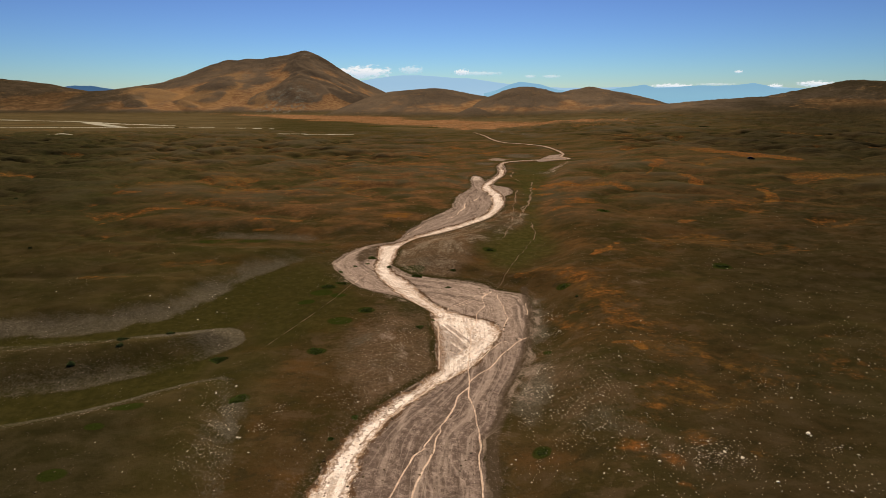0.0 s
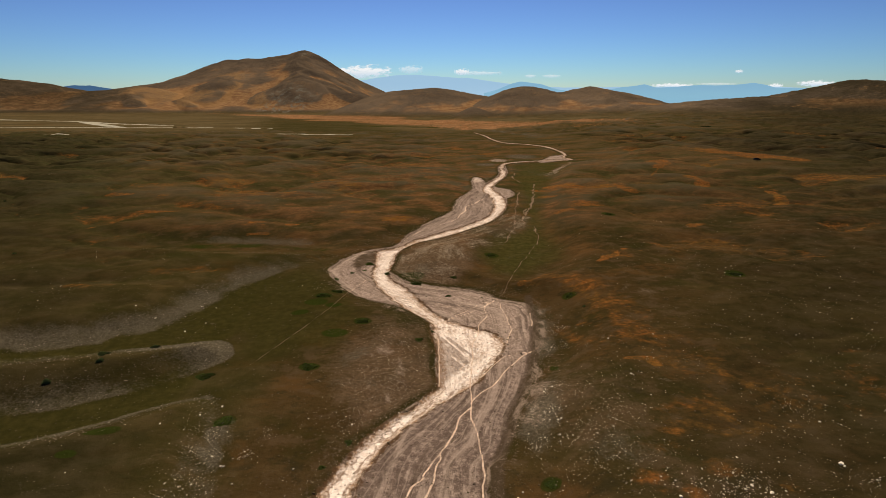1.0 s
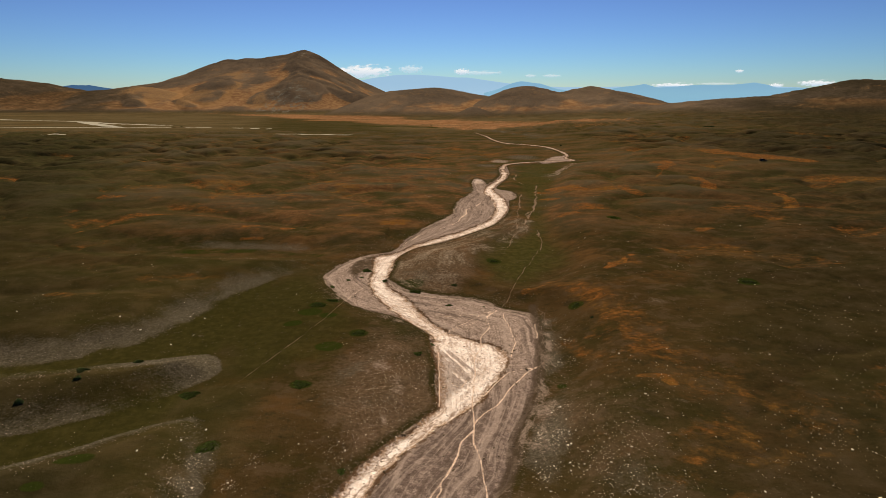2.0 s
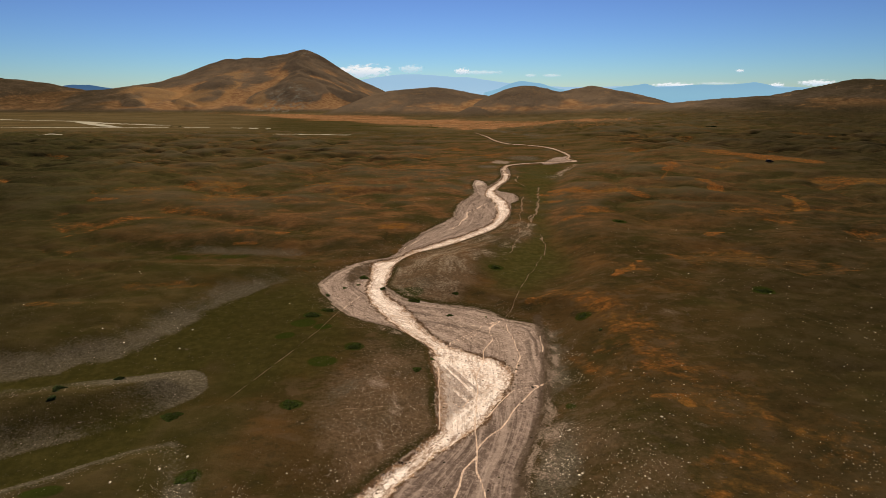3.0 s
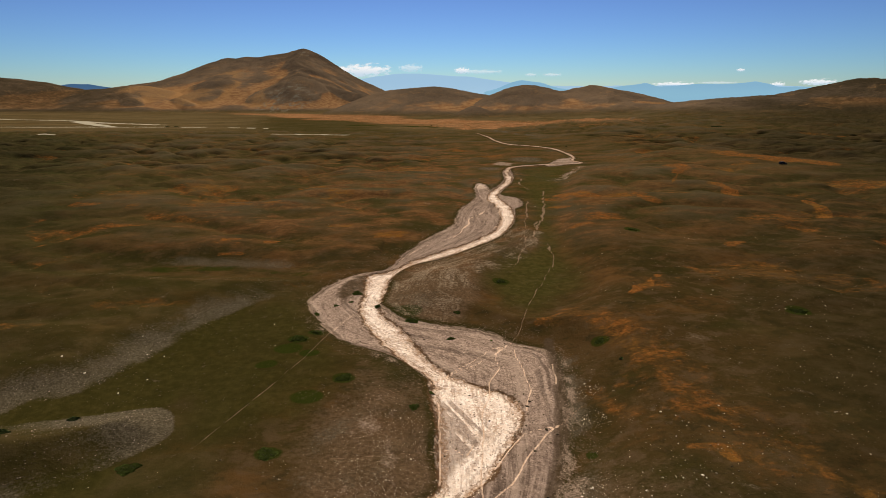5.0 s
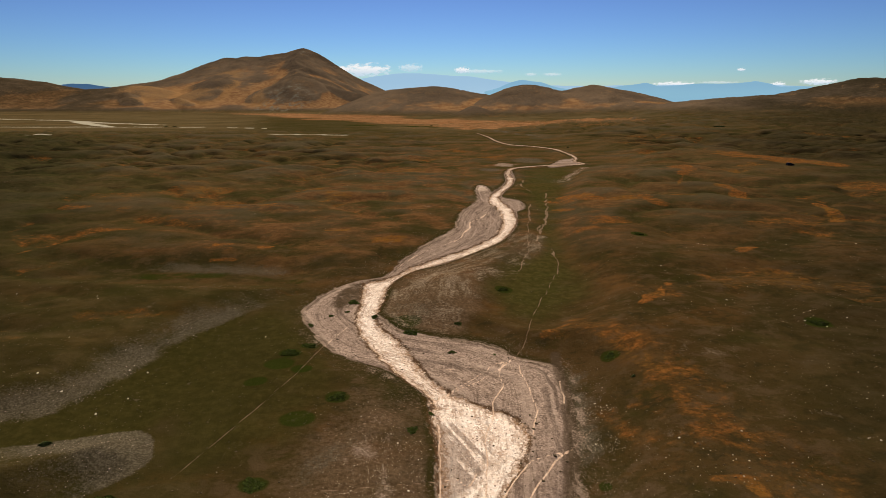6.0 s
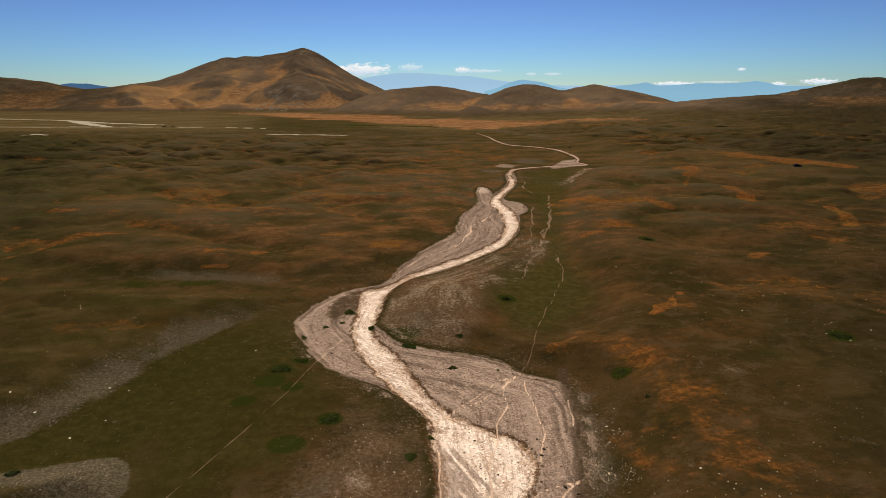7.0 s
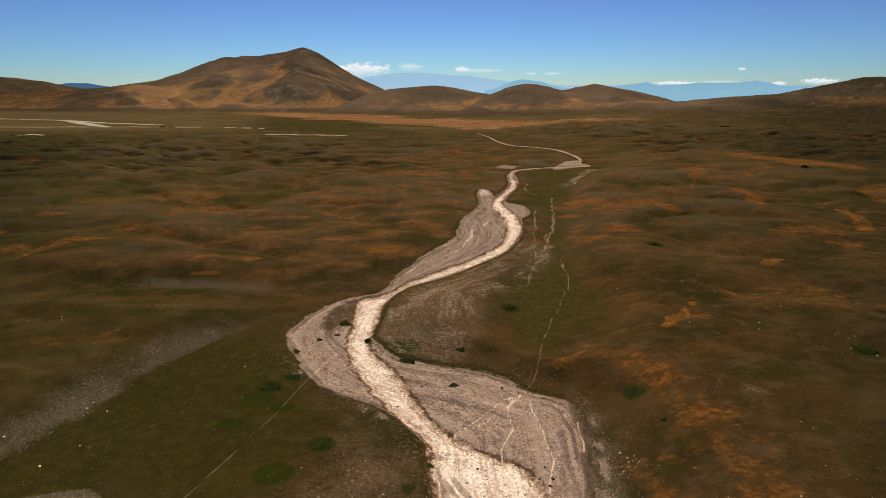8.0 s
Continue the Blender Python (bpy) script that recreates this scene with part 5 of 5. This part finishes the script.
def scatter(name, x, y, size, material, label, category, flat=0.6, sink=0.25, verts=ICO_V, faces=ICO_F, rough=0.22):
    """One mesh of many small pieces that rest on the land."""
    n = len(x)
    z = height(x, y)
    shape = verts[None] * (1 + rng.uniform(-rough, rough, (n, len(verts), 1)))
    shape = shape * np.stack([size * rng.uniform(0.8, 1.4, n), size * rng.uniform(0.7, 1.1, n), size * flat * rng.uniform(0.7, 1.2, n)], -1)[:, None, :]
    shape = np.einsum("nij,nvj->nvi", turned(n), shape)
    shape = shape + np.stack([x, y, z + size * flat * (1 - 2 * sink)], -1)[:, None, :]
    tris = (faces[None] + (np.arange(n) * len(verts))[:, None, None]).reshape(-1, 3)
    me = bpy.data.meshes.new(name)
    me.vertices.add(n * len(verts))
    me.vertices.foreach_set("co", shape.astype(np.float32).ravel())
    me.loops.add(tris.size)
    me.loops.foreach_set("vertex_index", tris.ravel().astype(np.int32))
    me.polygons.add(len(tris))
    me.polygons.foreach_set("loop_start", np.arange(0, tris.size, 3, dtype=np.int32))
    me.update(calc_edges=True)
    me.materials.append(material)
    return tagged(new(name, me), label, category, kind="stuff")


def spots(n, x0, x1, y0, y1):
    return rng.uniform(x0, x1, n), rng.uniform(y0, y1, n)


# limestone fragments in drifts over the turf
DRIFTS = [(34, 61.5, 2.6, 150), (36, 63, 2.0, 60), (26, 78, 2.5, 110), (23, 75, 3.0, 120), (16, 66, 2.5, 60), (23, 64, 5, 160), (28, 58, 5, 150), (52, 76, 3, 90), (48.5, 62.5, 2.2, 80),
          (49, 80, 3, 70), (67, 87, 4, 80), (38, 58, 4, 90), (12, 62, 1.5, 50), (65, 142, 5, 50), (19, 87, 2.5, 60), (14.5, 82, 1.8, 220), (16.5, 90, 1.8, 160), (12.5, 74, 1.4, 90), (21.5, 104, 1.5, 90), (22.5, 112, 1.6, 80), (18, 74, 2.6, 160), (22, 68, 3.0, 160), (30, 61, 3.0, 140),  (46, 56, 3, 90), (28, 87, 4, 80)]
DRIFTS_EAST = [(20, 80, 3, 120), (42, 72, 4, 90),
          (60, 70, 5, 90), (74, 96, 6, 90), (80, 118, 7, 70), (58, 110, 7, 60), (36, 95, 6, 70)]
DRIFTS_WEST = [(-32.5, 76, 1.7, 200), (-31.5, 71, 1.8, 220), (-30.8, 66, 1.8, 220), (-30.2, 61, 2.0, 160), (-26, 71, 0.8, 60), (-37, 81, 3, 60), (-24.5, 76, 1.2, 50), (-14, 80, 3.0, 220), (-8, 90, 3.0, 260), (-9, 98, 3.0, 220), (-12, 94, 3.5, 200), (-5, 104, 2.5, 120),
          (-10, 86, 2.5, 110), (-13, 75, 2.5, 80), (-15, 67, 2.5, 80), (-10, 105, 4, 120), (-14, 112, 3, 60)]
DRIFTS = DRIFTS + DRIFTS_EAST + DRIFTS_WEST
px, py = [], []
for cx, cy, spread, count in DRIFTS:
    px.append(rng.normal(cx, spread * 1.0, count)), py.append(rng.normal(cy, spread * 0.75, count))
for n, box in ((520, (10, 95, 45, 110)), (420, (30, 120, 100, 200)), (160, (-60, 60, 200, 330)), (260, (-90, -16, 45, 100)), (200, (-120, -30, 110, 170))):
    a, b = spots(n, *box)
    px.append(a), py.append(b)
px, py = np.concatenate(px), np.concatenate(py)
cover = land(px, py)[1]
keep = cover["bed"] > np.where(px < 8, 0.6, 2.5)
px, py = px[keep], py[keep]
size = np.clip(rng.lognormal(-3.2, 0.55, len(px)), 0.025, 0.2) * np.where(px < 0, 0.75, 1.0)
scatter("limestone_fragments", px, py, size, LIMESTONE, "scattered pale limestone fragments lying on dry brown turf", "stones", 0.24, 0.3)

# gravel on the terrace slopes and beside the bed
px, py = spots(12000, -110, -26, 45, 165)
cover = land(px, py)[1]
edge = np.maximum.reduce([smooth(1.5, 0, cover["tongue"]) * smooth(-12, -4, cover["tongue"]), smooth(1.5, 0, cover["north"]) * smooth(-11, -4, cover["north"]),
                          smooth(1, 0, cover["near"]) * smooth(-7, -2, cover["near"])])
keep = (rng.uniform(0, 1, len(px)) < edge) & (py < 166)
px, py = px[keep], py[keep]
scatter("terrace_gravel", px, py, np.clip(rng.lognormal(-3.0, 0.4, len(px)), 0.03, 0.14), GREY_STONE, "grey weathered gravel on a grassy terrace slope", "gravel", 0.3, 0.3)

px, py = spots(60000, -32, 32, 48, 215)
cover = land(px, py)[1]
in_bed = cover["bed"] < 0.5
rim = smooth(1.4, 0.2, np.abs(cover["channel"] + 0.3))
keep = (rng.uniform(0, 1, len(px)) < np.where(in_bed, 0.12 + 0.45 * rim, 0.55 * smooth(11, 0, cover["bed"]) * smooth(-0.25, 0.35, rough_noise(px, py, 6, 940, 3)) * np.where(px < 10, 1.0, 1.4)))
bx, by, brim = px[keep], py[keep], rim[keep]
scatter("bed_gravel", bx, by, np.clip(rng.lognormal(-3.35, 0.40, len(bx)), 0.02, 0.11), GREY_STONE, "grey and buff gravel of the dry stream bed", "gravel", 0.3, 0.3)
keep = (cover["channel"] < 0.6) & (rng.uniform(0, 1, len(px)) < 0.10 + 0.35 * rim)
scatter("washed_cobbles", px[keep], py[keep], np.clip(rng.lognormal(-3.0, 0.40, int(keep.sum())), 0.03, 0.16), LIMESTONE, "bright washed cobbles in the dry stream channel", "cobbles", 0.35, 0.3)

# dark tufts: a few upright blades fanned round a point
blades = [(0, 0, 0)]
for k in range(6):
    a = k * math.tau / 6
    blades += [(math.cos(a), math.sin(a), 0.75 + 0.25 * (k % 2)), (math.cos(a + 0.5), math.sin(a + 0.5), 0.5)]
TUFT_V = np.array(blades)
TUFT_F = np.array([(0, 1 + 2 * k, 2 + 2 * k) for k in range(6)] + [(0, 2 + 2 * k, 1 + 2 * ((k + 1) % 6)) for k in range(6)])
px, py = spots(30000, -32, 32, 48, 260)
cover = land(px, py)[1]
clump = rough_noise(px, py, 9, 900, 2)
want = np.where(cover["bed"] < 0, 0.10 * smooth(-0.3, 0.5, clump) + 0.03, 0.0) + 0.4 * smooth(0.8, 0.1, np.abs(cover["channel"] - 0.2)) * smooth(-0.3, 0.3, clump)
want = np.where(cover["channel"] < -0.6, 0.05, want)
keep = rng.uniform(0, 1, len(px)) < want
scatter("bed_tufts", px[keep], py[keep], np.clip(rng.lognormal(-2.3, 0.4, int(keep.sum())), 0.05, 0.26), DRY_TUFT, "small dark grass tufts rooted in the gravel bed", "grass", 0.35, 0.3)
px, py = spots(16000, -95, 95, 46, 175)
cover = land(px, py)[1]
keep = (cover["bed"] > 0.8) & (rng.uniform(0, 1, len(px)) < 0.25 + 0.75 * smooth(-0.2, 0.5, rough_noise(px, py, 11, 930, 3)))
px, py = px[keep], py[keep]
scatter("turf_tufts", px, py, np.clip(rng.lognormal(-2.6, 0.3, len(px)), 0.04, 0.14), DRY_TUFT, "low tussocks of dry brown highland grass", "grass", 0.25, 0.3)


# ---- single boulders ----
def boulder_mesh(seed):
    bm = bmesh.new()
    bmesh.ops.create_icosphere(bm, subdivisions=2, radius=1.0)
    for v in bm.verts:
        n = noise.noise(v.co * 1.3 + Vector((seed * 7.1, 0, 0)))
        v.co *= 1 + 0.38 * n
        v.co.z = max(v.co.z * 0.45, -0.2)
    me = bpy.data.meshes.new("boulder")
    bm.to_mesh(me)
    bm.free()
    me.materials.append(LIMESTONE)
    return me


BOULDERS = [boulder_mesh(k) for k in range(5)]
spots_big = [(47.6, 65.3, 0.29), (36.5, 60.2, 0.24), (35, 61.6, 0.2), (-60.5, 118, 0.17), (-52, 112.5, 0.16), (-33.6, 83.4, 0.17), (-39.5, 76.4, 0.15), (-66, 121, 0.18)]
for k in range(34):
    cx, cy, spread, _ = DRIFTS[int(rng.integers(len(DRIFTS)))]
    spots_big.append((float(rng.normal(cx, spread * 1.5)), float(rng.normal(cy, spread * 1.4)), float(rng.uniform(0.09, 0.16))))
for k in range(26):
    spots_big.append((float(rng.uniform(-100, -32)), float(rng.uniform(50, 165)), float(rng.uniform(0.07, 0.14))))
zs, cover = land(np.array([p[0] for p in spots_big]), np.array([p[1] for p in spots_big]))
for k, ((x, y, r), z) in enumerate(zip(spots_big, zs)):
    if cover["bed"][k] < 1.0:
        continue
    ob = tagged(new("boulder", BOULDERS[k % 5]), "large pale limestone boulder half sunk in dry turf" if r > 0.22 else "pale limestone boulder on dry turf", "boulder", "limestone boulders")
    ob.matrix_world = pose(x, y, float(z) + 0.1 * r, 0, 0, float(rng.uniform(0, 360)))
    ob.scale = (r * 1.2, r * 0.9, r)


# ---- shrubs ----
def part(name, data, parent, label=""):
    ob = new(name, data)
    ob.parent = parent
    return tagged(ob, label)


def leaf_dome(seed, tall, count, material, lean=0.6, broad=1.0):
    """A low dome of many small leaf sprays with an uneven outline."""
    r = random.Random(seed)
    vs, fs = [], []
    for _ in range(count):
        a, d = r.uniform(0, math.tau), math.sqrt(r.random())
        edge = 0.82 + 0.16 * math.sin(3 * a + seed) + 0.10 * math.sin(7 * a + 2 * seed)
        x, y = d * edge * math.cos(a), d * edge * math.sin(a)
        top = tall * math.sqrt(max(0.0, 1 - d * d)) * (0.75 + 0.35 * noise.noise(Vector((x * 2.5, y * 2.5, seed))))
        z = max(0.02, top * r.uniform(0.55, 1.05))
        s = broad * r.uniform(0.03, 0.065)
        tilt = Euler((r.uniform(-lean, lean), r.uniform(-lean, lean), r.uniform(0, 6.3))).to_matrix()
        b = len(vs)
        for q in ((-s, -0.5 * s, 0), (s, -0.6 * s, 0.02), (1.3 * s, 0.5 * s, -0.02), (-0.8 * s, 0.6 * s, 0)):
            vs.append(tuple(Vector((x, y, z)) + tilt @ Vector(q)))
        fs.append((b, b + 1, b + 2, b + 3))
    me = bpy.data.meshes.new("foliage")
    me.from_pydata(vs, [], fs)
    me.materials.append(material)
    return me


def stem_mesh(seed, tall):
    r = random.Random(seed)
    bm = bmesh.new()
    for k in range(5):
        a = k * math.tau / 5 + r.uniform(-0.3, 0.3)
        m = Matrix.Rotation(a, 4, "Z") @ Matrix.Rotation(radians(r.uniform(45, 70)), 4, "Y") @ Matrix.Translation((0, 0, 0.3))
        bmesh.ops.create_cone(bm, segments=5, radius1=0.05, radius2=0.015, depth=0.6, cap_ends=True, matrix=m)
    for v in bm.verts:
        v.co.z = min(v.co.z, tall * 0.7)
    me = bpy.data.meshes.new("stem")
    bm.to_mesh(me)
    bm.free()
    me.materials.append(BARK)
    return me


JUNIPERS = [(leaf_dome(11 + k, 0.62, 2600, NEEDLES), stem_mesh(k, 0.6)) for k in range(3)]
CUSHIONS = [(leaf_dome(31 + k, 0.09, 5200, CUSHION, 0.22, 1.4), stem_mesh(10 + k, 0.12)) for k in range(3)]


def shrub(name, kinds, k, x, y, r, label, group, squash=0.8, tall=1.0):
    z = float(height(x, y)[0])
    ob = tagged(new(name), label, "shrub", group)
    east, west, north, south = height([x + r, x - r, x, x], [y, y, y + r, y - r])
    up = Vector((west - east, south - north, 2 * r)).normalized()
    lean = Vector((0, 0, 1)).rotation_difference(up).to_matrix().to_4x4()
    ob.matrix_world = pose(x, y, z - 0.03) @ lean @ pose(0, 0, 0, 0, 0, 67 * k) @ Matrix.Diagonal((r, r * squash, r * tall, 1))
    leaves, stems = kinds[k % len(kinds)]
    part("foliage", leaves, ob)
    part("stem", stems, ob)
    return ob


for k, (x, y, r) in enumerate([(-53.9, 104.3, 1.0), (-58.3, 94.6, 0.8), (-61.6, 100.4, 1.1), (-60, 99.4, 0.7), (-59.6, 97.4, 0.7), (-63.7, 88.9, 0.9), 
                               (92.8, 467.4, 1.3), (-178.2, 234.9, 0.8), (-120.2, 160.1, 0.7), (29.5, 118.3, 0.5)]):
    shrub("juniper", JUNIPERS, k, x, y, 0.95 * r, "dark green juniper bush on a stony grass slope", "juniper bushes")
for k, (x, y, r) in enumerate([(-40.4, 93.6, 1.7), (-31.7, 79.2, 1.7), (-23.2, 95.7, 1.6), (-15.6, 69.4, 0.7), (-13, 74.8, 0.8), (-27.8, 131.2, 1.8), (-16.6, 116, 1.6), (-27.2, 145.1, 1.3), (-25.2, 134.9, 1.4),
                               (-4.7, 108, 1.1), (-6.9, 141.7, 1.8), (-14.6, 150, 1.3), (-2.4, 113, 0.8), (2.7, 144.4, 1.0), (14, 165.1, 1.6), (57.3, 200.5, 1.8), (70, 136.8, 1.7),
                               (28.2, 126.7, 1.2), (12.9, 64.7, 1.0), (1.2, 133.2, 0.9), (9, 132.4, 0.6), (-24, 150, 0.9), (-21, 152, 0.8), (-20.4, 157.5, 1.6)]):
    shrub("cushion_shrub", CUSHIONS, k, x, y, r, "flat dark green cushion shrub spreading over dry ground", "cushion shrubs")
for k, (x, y, r) in enumerate([(296, 668, 3.6), (299.5, 667, 4.2), (303, 669, 3.2), (-440, 960, 4.5), (-425, 958, 4.5), (-20, 1010, 3.0)]):
    shrub("thicket", JUNIPERS, k, x, y, r, "dark low thicket alone on the open plain", "thickets", 0.8, 0.55)


# ---- a parked car far out on the plain ----
def smooth_metal(name, colour, rough, metal):
    g = Graph(name)
    g.shader.inputs["Metallic"].default_value = metal
    return g.finish(g.mix(g.noise(0.5, 3), colour, tuple(c * 1.25 for c in colour)), rough, None, specular=0.15)


PAINT = smooth_metal("dark_paint", (0.012, 0.012, 0.011), 0.65, 0.0)
GLASS = smooth_metal("tinted_glass", (0.008, 0.008, 0.008), 0.3, 0.0)
RUBBER = smooth_metal("tyre_rubber", (0.010, 0.010, 0.010), 0.85, 0.0)
ALLOY = smooth_metal("wheel_alloy", (0.30, 0.30, 0.31), 0.35, 0.9)
LAMP = smooth_metal("lamp_glass", (0.40, 0.40, 0.38), 0.15, 0.0)


def hull(name, outline, width, taper, material, parent):
    """A car body part: a side outline given width, narrowing upward, with rounded edges."""
    bm = bmesh.new()
    low = min(z for _, z in outline)
    high = max(z for _, z in outline)
    rings = []
    for side in (-1, 1):
        rings.append([bm.verts.new((x, side * 0.5 * width * (1 - taper * (z - low) / (high - low)), z)) for x, z in outline])
    n = len(outline)
    bm.faces.new(rings[0]), bm.faces.new(rings[1][::-1])
    for i in range(n):
        bm.faces.new((rings[0][i], rings[1][i], rings[1][(i + 1) % n], rings[0][(i + 1) % n]))
    bmesh.ops.recalc_face_normals(bm, faces=bm.faces)
    bmesh.ops.bevel(bm, geom=bm.edges[:], offset=0.05, segments=2, affect="EDGES")
    me = bpy.data.meshes.new(name)
    bm.to_mesh(me)
    bm.free()
    me.materials.append(material)
    return part(name, me, parent)


def wheel_mesh(name, radius, depth, material, segments=20):
    bm = bmesh.new()
    bmesh.ops.create_cone(bm, segments=segments, radius1=radius, radius2=radius, depth=depth, cap_ends=True, matrix=pose(0, 0, 0, 90))
    bmesh.ops.bevel(bm, geom=[e for e in bm.edges if len(e.link_faces) == 2 and e.calc_face_angle() > 1], offset=0.04, segments=2, affect="EDGES")
    me = bpy.data.meshes.new(name)
    bm.to_mesh(me)
    bm.free()
    me.materials.append(material)
    return me


def parked_car(x, y, turn):
    car = tagged(new("car"), "dark off-road car parked alone on orange grass", "car")
    car.matrix_world = pose(x, y, float(height(x, y)[0]) - 0.02, 0, 0, turn)
    car.scale = (0.84, 0.84, 0.76)
    hull("body", [(-2.3, 0.4), (2.3, 0.4), (2.35, 0.75), (2.2, 1.0), (0.95, 1.1), (-2.25, 1.12), (-2.35, 0.7)], 1.85, 0.06, PAINT, car)
    hull("cabin", [(-2.15, 1.1), (0.95, 1.08), (0.35, 1.72), (-2.0, 1.78)], 1.72, 0.16, GLASS, car)
    hull("roof", [(-2.0, 1.74), (0.33, 1.7), (0.25, 1.82), (-1.95, 1.86)], 1.45, 0.1, PAINT, car)
    tyre, rim = wheel_mesh("tyre", 0.38, 0.24, RUBBER), wheel_mesh("rim", 0.22, 0.26, ALLOY, 14)
    for wx in (-1.4, 1.4):
        for wy in (-0.8, 0.8):
            wheel = part("wheel", tyre, car)
            wheel.location = (wx, wy, 0.38)
            part("rim", rim, wheel)
    for wy in (-0.65, 0.65):
        bm = bmesh.new()
        bmesh.ops.create_uvsphere(bm, u_segments=10, v_segments=6, radius=0.13)
        me = bpy.data.meshes.new("headlight")
        bm.to_mesh(me)
        bm.free()
        me.materials.append(LAMP)
        part("headlight", me, car).location = (2.26, wy, 0.82)


parked_car(178, 331.5, 8)
